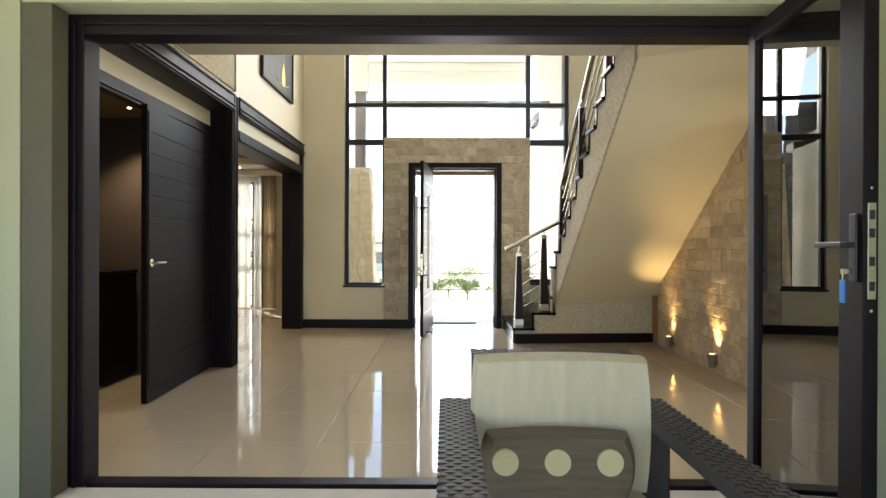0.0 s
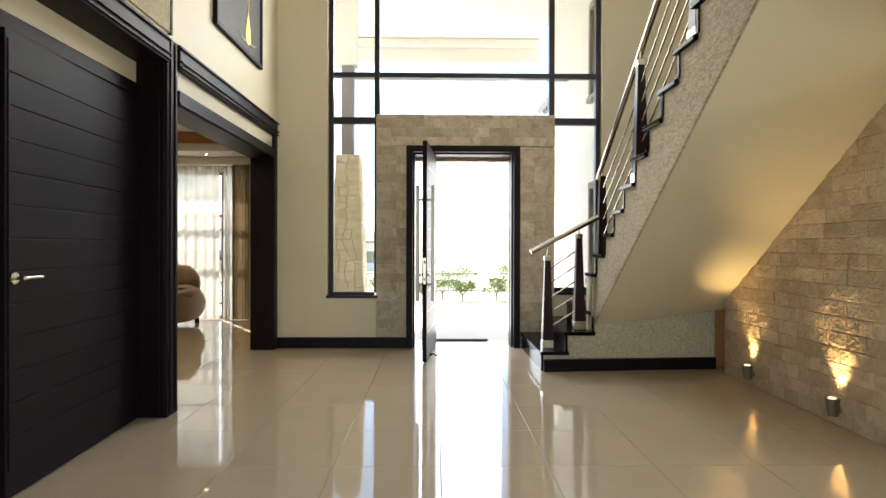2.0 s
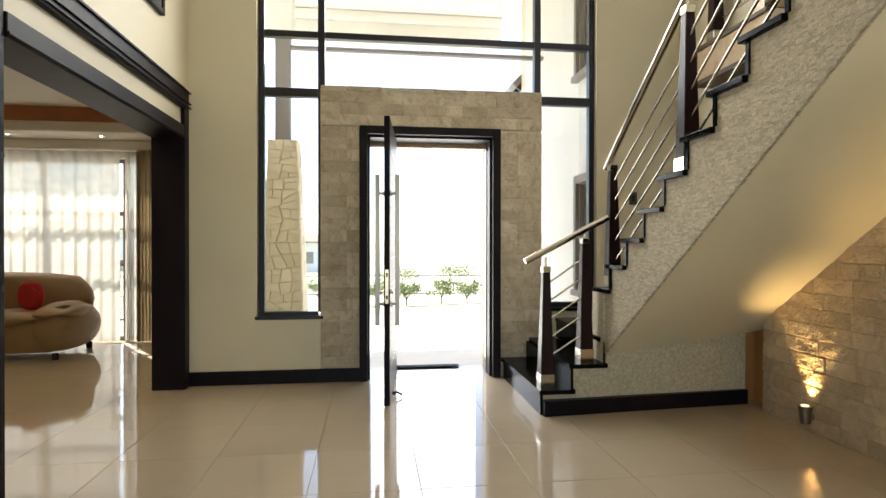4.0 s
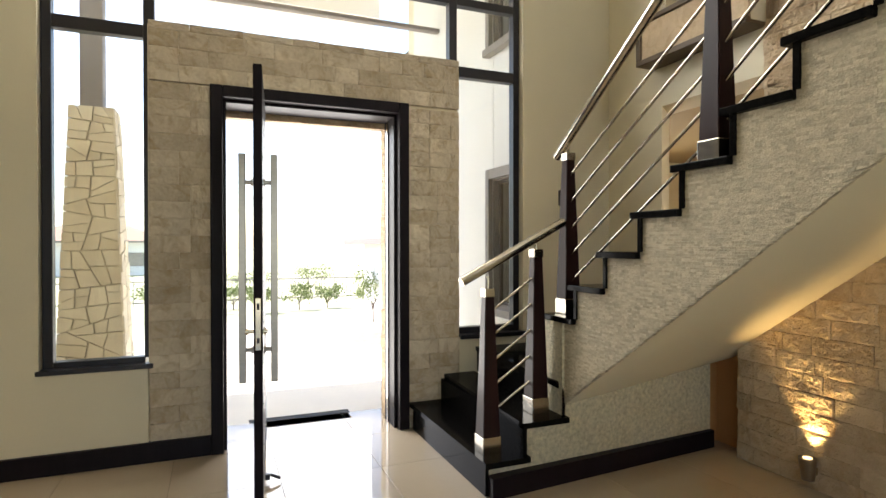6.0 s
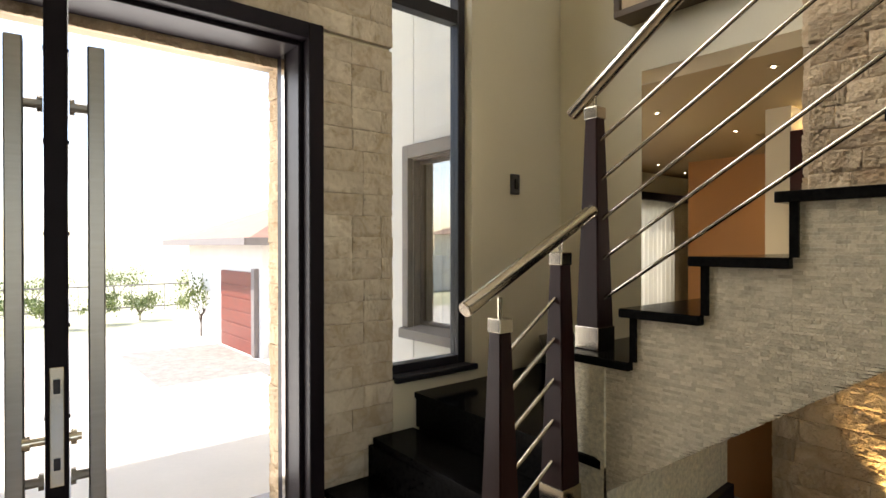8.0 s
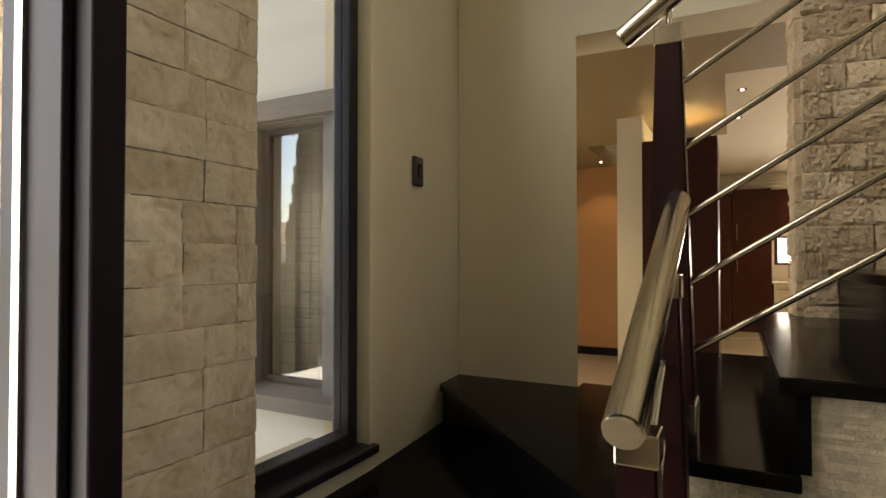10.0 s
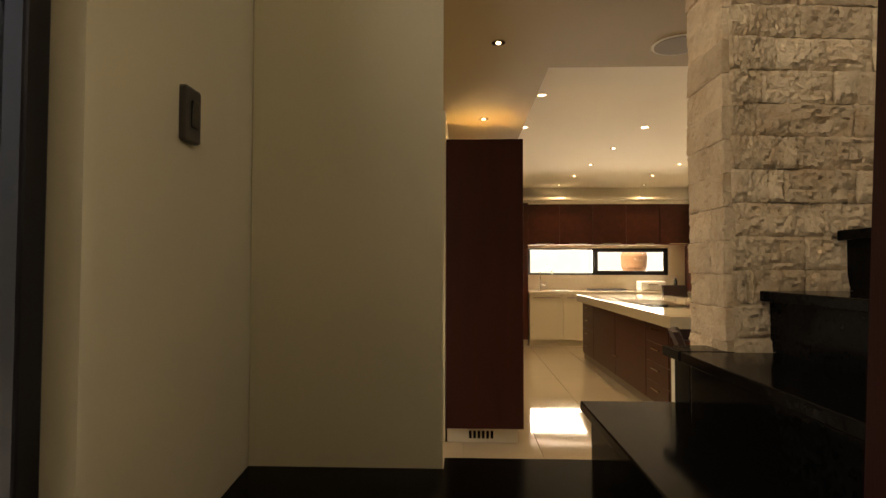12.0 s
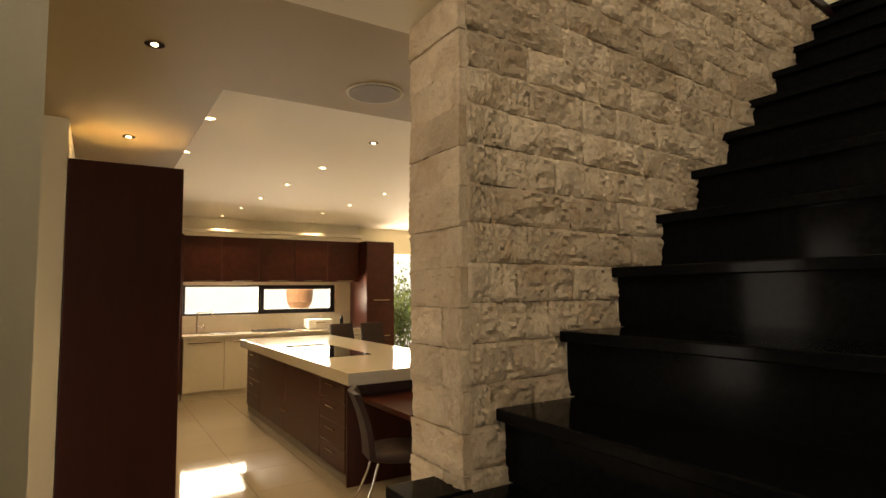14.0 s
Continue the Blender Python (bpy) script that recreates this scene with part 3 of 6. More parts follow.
# mosaic of small split stones on the string
rng = random.Random(4)
verts, faces = [], []
z = 0.36
while z < 2.95:
    h = rng.uniform(0.0075, 0.0125)
    y = 6.66
    while y > 4.0:
        w = rng.uniform(0.014, 0.05)
        step = math.floor((6.306 - y) / GO + 1e-6)
        w = min(w, y - (6.306 - GO * (step + 1)))
        ya, yb = y - w, y
        top = min(z + h, RISE * (7 + step) - 0.03, 2.93)
        la, lb = max(z, soffit_z(ya)), max(z, soffit_z(yb))
        ya = max(ya, 6.605 - (top - 0.435) / 0.715)
        la = min(max(z, soffit_z(ya)), top)
        if yb - ya > 0.001 and lb < top - 0.0008:
            d, n0 = rng.uniform(0.0, 0.0022), len(verts)
            for x in (X0 - d, X0 + 0.014):
                verts += [(x, ya + 0.0003, la + 0.0003), (x, yb - 0.0003, lb + 0.0003), (x, yb - 0.0003, top - 0.0003), (x, ya + 0.0003, top - 0.0003)]
            faces += [tuple(n0 + c for c in q) for q in ((0, 3, 2, 1), (0, 1, 5, 4), (1, 2, 6, 5), (2, 3, 7, 6), (3, 0, 4, 7))]
        y -= w
    z += h
chip_mesh = bpy.data.meshes.new("stone_mosaic")
chip_mesh.from_pydata(verts, [], faces)
bm = bmesh.new()
bm.from_mesh(chip_mesh)
chips = part("stone_mosaic", bm, CHIPS, stair, "small split sandstone strips")
tagged(chips, kind="stuff")


def newel(base, height, label):
    """A tapered wooden post with steel foot and cap."""
    x, y, z = base
    ob = thing("newel_post", base, label, "newel post", group="posts of the stair rail")
    bm = bmesh.new()
    f, t = 0.048, 0.026
    prof = [(f, 0.0), (f, height * 0.12), (t, height - 0.06)]
    rings = [[bm.verts.new((x + sx * r, y + sy * r, z + h)) for sx, sy in ((-1, -1), (1, -1), (1, 1), (-1, 1))] for r, h in prof]
    bm.faces.new(rings[0])
    bm.faces.new(rings[-1])
    for a, b in zip(rings, rings[1:]):
        for i in range(4):
            bm.faces.new((a[i], a[(i + 1) % 4], b[(i + 1) % 4], b[i]))
    bmesh.ops.recalc_face_normals(bm, faces=bm.faces)
    bmesh.ops.bevel(bm, geom=[e for e in bm.edges if abs(e.verts[0].co.z - e.verts[1].co.z) > 0.02], offset=0.004, segments=2, affect="EDGES")
    part("shaft", bm, POST, ob)
    part("steel_foot", boxes((x - f - 0.004, x + f + 0.004, y - f - 0.004, y + f + 0.004, z, z + 0.085), bevel=0.003), CHROME, ob, "steel foot plate")
    part("steel_cap", boxes((x - t - 0.003, x + t + 0.003, y - t - 0.003, y + t + 0.003, z + height - 0.06, z + height - 0.015), bevel=0.003), CHROME, ob, "steel cap")
    part("pin", rod(bmesh.new(), (x, y, z + height - 0.015), (x, y, z + height + 0.05), 0.007), CHROME, ob)
    return ob


EDGEWOOD = material("olive_brown_wood", (0.10, 0.065, 0.035), 0.5, vary=0.25, scale=3, fine=40, stretch=(6, 0.6, 6))
POST = material("red_brown_stained_wood", (0.018, 0.005, 0.0045), 0.38, vary=0.3, scale=3, fine=40, stretch=(6, 6, 0.6), bump=0.04, bump_scale=50, spec=0.22)
POSTS = [((0.965, 6.76, RISE), 0.87), ((1.255, 6.755, RISE * 2), 0.90), ((1.47, 6.765, RISE * 5), 0.91), ((1.44, 5.738, RISE * 9), 0.93), ((1.44, 4.817, RISE * 13), 0.93)]
for b, h in POSTS:
    newel(b, h, "tapered dark red wooden newel post with a steel foot")


def handrail(a, b, label):
    ob = thing("handrail", a, label, "handrail", group="steel handrails")
    d = (Vector(b) - Vector(a)).normalized()
    part("tube", rod(bmesh.new(), a, b, 0.0245, 20), CHROME, ob, smooth=True)
    for p, sgn in ((a, -1), (b, 1)):
        part("end_cap", rod(bmesh.new(), Vector(p), Vector(p) + d * 0.006 * sgn, 0.0225, 20), CHROME, ob)
    return ob


def rail_bars(p, q, hp, hq, f0=0.19, df=0.163, dp=0.0, dq=0.0):
    """Five thin bars between two posts."""
    for i in range(5):
        a = Vector(p) + Vector((0, 0, dp + hp * (f0 + df * i)))
        b = Vector(q) + Vector((0, 0, dq + hq * (f0 + df * i)))
        d = (b - a).normalized()
        inset = 0.044 - 0.003 * i
        solid("rail_bar", rod(bmesh.new(), a + d * inset, b - d * inset, 0.0072, 10), CHROME, "thin round steel bar of the stair rail", "rail bar", group="bars of the stair rail", base=tuple(a), smooth=True)


handrail((0.815, 6.755, 1.068), (1.42, 6.745, 1.382), "short stainless steel handrail over two posts")
handrail((1.462, 6.86, 1.762), (1.44, 4.30, 3.62), "long stainless steel handrail rising with the stairs")
rail_bars(POSTS[0][0], POSTS[1][0], 0.87, 0.90, 0.235, 0.153, -0.018, -0.018)
rail_bars(POSTS[2][0], POSTS[3][0], 0.91, 0.86, dp=-0.010, dq=-0.045)
rail_bars(POSTS[3][0], POSTS[4][0], 0.93, 0.93, dp=-0.05, dq=-0.05)
rail_bars(POSTS[4][0], (1.44, 4.117, RISE * 16), 0.93, 0.93, dp=-0.05, dq=-0.05)

# ---------------------------------------------------------------- outside
ground = setting("ground", boxes((-400, 400, -300, 600, -1.6, -1.4)), GRASS, "sunlit lawn and garden ground", "ground")
setting("porch_floor", boxes((-2.05, 1.85, 8.05, 11.0, -1.40, -0.015)), PORCH, "pale porch paving", "pavement")
setting("pavement_cobbles", prism(bmesh.new(), [(14.2, -0.81), (16.5, -1.362), (21.0, -1.372), (21.0, -1.41), (16.5, -1.41), (14.2, -0.88)], "x", 2.2, 4.55), COBBLE, "grey cobbled strip of the driveway", "pavement")
setting("pavement", prism(bmesh.new(), [(11.0, -0.05), (16.5, -1.37), (24.5, -1.38), (24.5, -1.45), (11.0, -1.45)], "x", -2.05, 9.0), PAVE, "pale paved driveway", "pavement")
mat_ob = thing("door_mat", (0.2, 8.25, -0.015), "plain dark rubber door mat on the porch", "door mat")
RUBBER = material("dark_rubber", (0.03, 0.03, 0.032), 0.8, vary=0.2, bump=0.4, bump_scale=120)
part("base_sheet", boxes((-0.14, 0.58, 8.12, 8.39, -0.015, -0.006), bevel=0.003), RUBBER, mat_ob)
part("mat_surface", boxes((-0.12, 0.56, 8.14, 8.37, -0.006, 0.0), bevel=0.003), RUBBER, mat_ob, "pitted rubber surface")
# porch roof
setting("ceiling_porch", boxes((-3.0, 1.86, 8.05, 12.35, 4.95, 5.1)), WHITE, "white porch soffit", "ceiling")
setting("porch_beam", boxes((-2.5, 1.86, 12.0, 12.35, 4.55, 4.95)), WHITE, "pale porch beam", "beam")
setting("porch_beam_side", boxes((-2.5, -2.2, 8.05, 12.0, 4.55, 4.95)), WHITE, "pale porch beam", "beam")
setting("cornice_porch", boxes((-2.2, 1.86, 11.88, 12.0, 4.80, 4.95), (-2.2, -2.08, 8.05, 11.88, 4.80, 4.95), bevel=0.03), WHITE, "moulded white cornice", "cornice")
# stone pier with a timber post
pier = thing("stone_pier", (-1.30, 9.75, -0.015), "tapered fieldstone pier with a painted post on top", "pier")
GREYPAINT = material("grey_painted_timber", (0.23, 0.20, 0.19), 0.6, vary=0.1)
part("post", boxes((-1.41, -1.24, 9.62, 9.79, 2.42, 3.70), bevel=0.008), GREYPAINT, pier, "grey painted post")


setting("porch_bracket", boxes((-1.60, -1.20, 9.58, 9.83, 3.70, 4.95)), WHITE, "pale bracket beam above the porch post", "beam")
setting("porch_tie_beam", boxes((-1.24, 1.86, 9.66, 9.74, 3.52, 3.56), bevel=0.004), GREYPAINT, "thin grey tie beam between post and wing", "beam")


def pier_half(z):
    return 0.26 - 0.095 * (z / 2.44)


bm = bmesh.new()
rings = []
for z in (-0.015, 2.40):
    r = pier_half(z) - 0.02
    rings.append([bm.verts.new((-1.315 + sx * r, 9.72 + sy * r, z)) for sx, sy in ((-1, -1), (1, -1), (1, 1), (-1, 1))])
bm.faces.new(rings[0]); bm.faces.new(rings[1])
for i in range(4):
    bm.faces.new((rings[0][i], rings[0][(i + 1) % 4], rings[1][(i + 1) % 4], rings[1][i]))
bmesh.ops.recalc_face_normals(bm, faces=bm.faces)
part("core", bm, JOINT, pier)


def lump(w, d, h, seed, rough):
    """A hewn block, w along x, d thick towards -y, h high, with a broken face and chipped edges."""
    r = random.Random(seed)
    cell = 0.0095 if rough > 0.007 else 0.022
    nx, nz = max(4, round(w / cell)), max(4, round(h / cell))
    bm = bmesh.new()
    grid = []
    for i in range(nx + 1):
        col = []
        for j in range(nz + 1):
            edge = i in (0, nx) or j in (0, nz)
            u, v = w * i / nx, h * j / nz
            bulge = 0.9 * noise.noise(Vector((u * 9 + seed * 3.7, v * 12, seed * 1.3))) + 0.75 * (0.5 - abs(noise.noise(Vector((u * 24, v * 34 + seed, 5.1))))) + 0.50 * noise.noise(Vector((u * 62, v * 80, seed * 2.1)))
            y = -d + rough * (0.25 if edge else 0.0) - rough * bulge * (0.6 if edge else 1.0) + r.uniform(-0.13, 0.13) * rough * (0.4 if edge else 1.0)
            jx = r.uniform(-0.0015, 0.0015) if i in (0, nx) else r.uniform(-0.22, 0.22) * w / nx
            jz = r.uniform(-0.0015, 0.0015) if j in (0, nz) else r.uniform(-0.22, 0.22) * h / nz
            col.append(bm.verts.new((-w / 2 + u + jx, y, v + jz)))
        grid.append(col)
    for i in range(nx):
        for j in range(nz):
            bm.faces.new((grid[i][j], grid[i + 1][j], grid[i + 1][j + 1], grid[i][j + 1]))
    back = [bm.verts.new((sx * w / 2, 0, sz)) for sx, sz in ((-1, 0), (1, 0), (1, h), (-1, h))]
    bm.faces.new([grid[i][0] for i in range(nx, -1, -1)] + [back[0], back[1]])
    bm.faces.new([grid[i][nz] for i in range(nx + 1)] + [back[2], back[3]])
    bm.faces.new([grid[0][j] for j in range(nz + 1)] + [back[3], back[0]])
    bm.faces.new([grid[nx][j] for j in range(nz, -1, -1)] + [back[1], back[2]])
    bmesh.ops.recalc_face_normals(bm, faces=bm.faces)
    return bm


def stone_set(name, mat, lengths, height, depth, rough, variants):
    out = {}
    for w in lengths:
        out[w] = [mesh_of(name, lump(w - 0.002, depth, height - 0.002, int(w * 1000) + v, rough), mat) for v in range(variants)]
        for me in out[w]:
            smooth_by_angle(me, 24)
    return out


def lay(parent, stones, origin, along, face, length, height, course, lengths, seed, keep=None, name="stone"):
    """Courses of stones on a wall: origin is the foot of the wall, along its direction, face the way the stones look."""
    r = random.Random(seed)
    a, f = Vector(along), Vector(face)
    turn = Matrix((a, -f, Vector((0, 0, 1)))).transposed().to_4x4()
    base = Vector(root_base(parent))
    z = 0.0
    while z < height - 0.02:
        hs = min(1.0, (height - z) / course)
        s = 0.0
        first = True
        while s < length - 0.01:
            w = r.choice(lengths)
            if first:
                w = r.choice(lengths[:2])
                first = False
            ww = min(w, length - s)
            if length - s - ww < 0.06:
                ww = length - s
            mid = Vector(origin) + a * (s + ww / 2) + Vector((0, 0, z))
            if keep is None or keep(mid, ww, z):
                ob = new(name, r.choice(stones[w]))
                ob.parent = parent
                out = f * r.uniform(-0.004, 0.004)
                ob.matrix_local = Matrix.Translation((mid - base + out) * S) @ turn @ Matrix.Diagonal((ww / w, 1, hs, 1))
            s += ww
        z += course


def far_house(name, x, y, w, d, h, label, garage=False):
    """A house across the garden: walls, hipped tile roof, openings."""
    ob = thing(name, (x, y, -1.4), label, "house")
    part("wall", boxes((x, x + w, y, y + d, -1.4, h)), WHITE, ob)
    e = 0.6
    bm = bmesh.new()
    lo = [bm.verts.new(p) for p in ((x - e, y - e, h), (x + w + e, y - e, h), (x + w + e, y + d + e, h), (x - e, y + d + e, h))]
    m = min(w, d) / 2 + e
    r0, r1 = bm.verts.new((x - e + m, y + d / 2, h + m * 0.42)), bm.verts.new((x + w + e - m, y + d / 2, h + m * 0.42))
    bm.faces.new(lo)
    bm.faces.new((lo[0], lo[1], r1, r0)); bm.faces.new((lo[2], lo[3], r0, r1)); bm.faces.new((lo[1], lo[2], r1)); bm.faces.new((lo[3], lo[0], r0))
    bmesh.ops.recalc_face_normals(bm, faces=bm.faces)
    part("roof", bm, ROOF, ob, "red-brown tile roof")
    part("fascia", boxes((x - e, x + w + e, y - e - 0.03, y - e, h - 0.12, h + 0.05), (x - e - 0.03, x - e, y - e, y + d + e, h - 0.12, h + 0.05)), GREYPAINT, ob)
    return ob


ROOF = material("red_brown_roof_tiles", (0.30, 0.16, 0.11), 0.8, vary=0.2, scale=2, bump=0.4, bump_scale=12)
REDWOOD = material("red_brown_garage_wood", (0.20, 0.045, 0.03), 0.5, vary=0.2, scale=2, stretch=(1, 1, 6))
gh = far_house("garage_house", 4.7, 18.2, 7.0, 6.0, 1.40, "white garage building with a red wooden door")
gd = part("garage_door", boxes((4.66, 4.7, 18.6, 21.0, -1.38, 0.62)), REDWOOD, gh, "red-brown wooden garage door")
for k in range(6):
    part("board", boxes((4.645, 4.665, 18.63, 20.97, -1.36 + k * 0.33, -1.06 + k * 0.33), bevel=0.006), REDWOOD, gd)
part("door_post", boxes((4.58, 4.7, 18.4, 18.6, -1.38, 0.72), bevel=0.01), GREYPAINT, gh)
for i, (x, y, w, d, h) in enumerate(((-16, 60, 11, 8, 1.6), (26, 62, 11, 8, 1.8), (-36, 66, 13, 9, 3.0))):
    hs = far_house("house", x, y, w, d, h, "distant pale house with a red tile roof")
    for k in range(3):
        wx = x + 1.2 + k * (w - 3) / 2.2
        wv = part("window", boxes((wx, wx + 1.4, y - 0.05, y, -0.6, 0.6)), GREYPAINT, hs)
        part("pane", boxes((wx + 0.08, wx + 1.32, y - 0.07, y - 0.05, -0.52, 0.52)), PANE, wv)

LEAF = material("garden_leaves", (0.09, 0.13, 0.03), 0.6, vary=0.5, scale=6, per_island=0.8, tint=(0.24, 0.30, 0.08))
BARK = material("bark", (0.10, 0.07, 0.05), 0.9, vary=0.3, bump=0.5)


def shrub(x, y, h, spread, n, seed, label, trunk=0.35, g=-1.4):
    """A small tree or bush: stem, twigs and many single leaves."""
    r = random.Random(seed)
    ob = thing("shrub", (x, y, g), label, "shrub", group="garden shrubs")
    bm = bmesh.new()
    rod(bm, (x, y, g), (x, y, g + h * trunk), 0.028, 7, 0.02)
    tips = []
    for i in range(9):
        a = i * 2.4
        tip = Vector((x + math.cos(a) * spread * r.uniform(0.3, 0.8), y + math.sin(a) * spread * r.uniform(0.3, 0.8), g + h * r.uniform(0.55, 0.95)))
        rod(bm, (x, y, g + h * trunk * r.uniform(0.5, 1.0)), tip, 0.012, 5, 0.005)
        tips.append(tip)
    part("trunk", bm, BARK, ob)
    bm = bmesh.new()
    for i in range(n):
        c = r.choice(tips) + Vector((r.gauss(0, spread * 0.24), r.gauss(0, spread * 0.24), r.gauss(0, h * 0.10)))
        q = Euler((r.uniform(0, 6), r.uniform(0, 6), r.uniform(0, 6))).to_matrix()
        s = r.uniform(0.03, 0.06)
        vs = [bm.verts.new(c + q @ Vector(p)) for p in ((-s, 0, 0), (0, -s * 0.5, 0.01), (s, 0, 0), (0, s * 0.5, 0.01))]
        bm.faces.new(vs)
    part("crown", bm, LEAF, ob)
    return ob


for i, (x, y, h, sp) in enumerate(((1.2, 27.0, 0.95, 0.55), (2.8, 27.5, 0.95, 0.6), (4.0, 27.8, 0.95, 0.6), (4.6, 22.6, 1.9, 0.6), (-0.6, 27.2, 0.9, 0.6), (5.4, 26.0, 1.0, 0.7), (0.3, 28.5, 1.0, 0.8), (-2.6, 28.0, 1.0, 0.7))):
    shrub(x, y, h, sp, 900, 50 + i, "small green garden shrub in the sun")
for i in range(9):
    shrub(-12 + i * 3.3, 33 + (i % 3) * 1.2, 1.5, 1.3, 1100, 80 + i, "leafy green bush at the edge of the garden", 0.2)
fence = thing("garden_fence", (-6, 31, -1.4), "grey metal garden fence", "fence")
part("rail", boxes((-14, 22, 30.98, 31.02, -0.35, -0.30)), GREYPAINT, fence)
part("rail", boxes((-14, 22, 30.98, 31.02, -1.25, -1.20)), GREYPAINT, fence)
for i in range(60):
    x = -14 + i * 0.61
    part("post", boxes((x, x + 0.025, 30.985, 31.015, -1.4, -0.28)), GREYPAINT, fence)

# gate pier of split stone beside the driveway, and the far side of the street
gp = thing("gate_pier", (-2.9, 12.02, -1.4), "tall tapered pier of rough split stone beside the porch", "pier")
# Shade of the pier's window side is in this colour; the curtain shows through.
SHADED_STONE = material("shade_dark_split_stone", (0.06, 0.055, 0.047), 0.9, vary=0.3, scale=5, bump=0.5, bump_scale=30, per_object=0.3)
gr = random.Random(31)
z = -1.4
while z < 3.9:
    h = gr.uniform(0.10, 0.17)
    half = 0.66 - 0.075 * (z + 1.4) + gr.uniform(-0.02, 0.02)
    dx, dy = gr.uniform(-0.015, 0.015), gr.uniform(-0.015, 0.015)
    split = gr.uniform(-0.3, 0.3) * half
    part("stone", boxes((-2.9 + dx - half, -2.9 + dx + split - 0.003, 12.02 + dy - half, 12.02 + dy + half, z, z + h - 0.005), bevel=0.012), SHADED_STONE, gp)
    part("stone", boxes((-2.9 + dx + split + 0.003, -2.9 + dx + half, 12.02 + dy - half + 0.01, 12.02 + dy + half - 0.01, z, z + h - 0.005), bevel=0.012), SHADED_STONE, gp)
    z += h
far_house("house", -34, 34, 9, 8, 2.2, "distant pale house with a red tile roof")
shrub(-15.5, 25.0, 0.9, 0.8, 1200, 201, "low yellow-green bush beside the driveway", 0.2)
shrub(-20.0, 29.0, 3.2, 1.2, 1800, 202, "small garden tree before the neighbouring house", 0.4)
setting("garden_wall_low", boxes((-34, -13, 31.0, 31.2, -1.4, -0.1), (-34, -13, 31.4, 31.5, -1.4, 0.7)), WHITE, "low white boundary wall", "wall")
setting("pavement_side", boxes((-40, -2.06, 12.6, 24.6, -1.46, -1.392)), PAVE, "pale paved yard beside the porch", "pavement")

# wing of the house beside the porch, with a window
GREYTRIM = material("grey_window_trim", (0.26, 0.23, 0.21), 0.7, vary=0.08, scale=3)
wing = setting("wall_wing", boxes((1.86, 2.15, 8.43, 10.5, -1.4, 5.0), (1.863, 2.15, 8.05, 8.43, -1.4, 0.735), (1.863, 2.15, 8.05, 8.43, 1.82, 2.95), (1.863, 2.15, 8.05, 8.43, 4.0, 5.0)), WHITE,
               "white outside wall of the next room", "wall")
FRAMETONE = material("taupe_window_frame", (0.15, 0.125, 0.11), 0.5, vary=0.1, scale=5)
COATED = glass("coated_window_glass", 0.0, (0.86, 0.86, 0.84), 0.26)
for nm, za, zb in (("window_2", 0.735, 1.82), ("window_7", 2.95, 4.0)):
    ww = thing(nm, (1.86, 8.3, za), "grey trimmed window of the wing beside the porch", "window", kind="structure")
    part("trim", boxes((1.815, 1.8595, 8.43, 8.495, za, zb + 0.085), (1.815, 1.8595, 7.936, 8.43, zb, zb + 0.085), bevel=0.005), GREYTRIM, ww, "grey plaster surround")
    part("reveal", boxes((1.861, 1.945, 8.418, 8.4295, za, zb), (1.861, 1.945, 8.052, 8.418, zb - 0.012, zb - 0.0005)), GREYTRIM, ww)
    part("window_sill", prism(bmesh.new(), [(1.79, za - 0.07), (1.79, za - 0.012), (1.90, za + 0.012), (1.93, za + 0.012), (1.93, za - 0.03), (1.859, za - 0.07)], "y", 7.936, 8.50), GREYTRIM, ww)
    part("window_frame", boxes((1.905, 1.94, 8.392, 8.418, za + 0.012, zb - 0.012), (1.905, 1.94, 8.05, 8.392, za + 0.012, za + 0.037), (1.905, 1.94, 8.05, 8.392, zb - 0.037, zb - 0.012), bevel=0.004), FRAMETONE, ww)
    p = part("pane", boxes((1.920, 1.924, 8.05, 8.392, za + 0.037, zb - 0.037)), COATED, ww)
    p.visible_shadow = False
setting("wall_family", boxes((1.86, 3.45, 10.5, 10.7, -1.4, 5.0), (3.45, 4.95, 10.5, 10.7, -1.4, 0.45), (3.45, 4.95, 10.5, 10.7, 2.05, 5.0), (4.95, 7.05, 10.5, 10.7, -1.4, 5.0), (7.05, 8.85, 10.5, 10.7, -1.4, 0.1),
        (7.05, 8.85, 10.5, 10.7, 1.95, 5.0), (8.85, 12.2, 10.5, 10.7, -1.4, 5.0), (12.0, 12.2, 8.3, 10.5, -1.4, 5.0), (7.77, 12.0, 8.3, 8.45, 0, 2.6)), CREAM, "cream walls of the family room", "wall")
setting("wall_corridor", boxes((7.62, 7.77, 7.53, 9.5, 0, 2.47)), LIT_TERRA, "corridor wall, warm lamplight in its orange-brown colour", "wall")
setting("floor_family", boxes((2.15, 12.0, 8.05, 10.5, -0.2, -0.001)), TILE, "polished cream floor of the family room", "floor")
setting("ceiling_family", boxes((2.15, 12.0, 8.05, 10.5, 2.47, 2.8)), TAN_DIM, "family room ceiling, toned tan for its dim warm light", "ceiling")
setting("baseboard_family", boxes((7.60, 7.62, 7.53, 9.5, 0, 0.1), (2.15, 12.0, 10.488, 10.5, 0, 0.1)), WENGE, "dark skirting board", "baseboard")
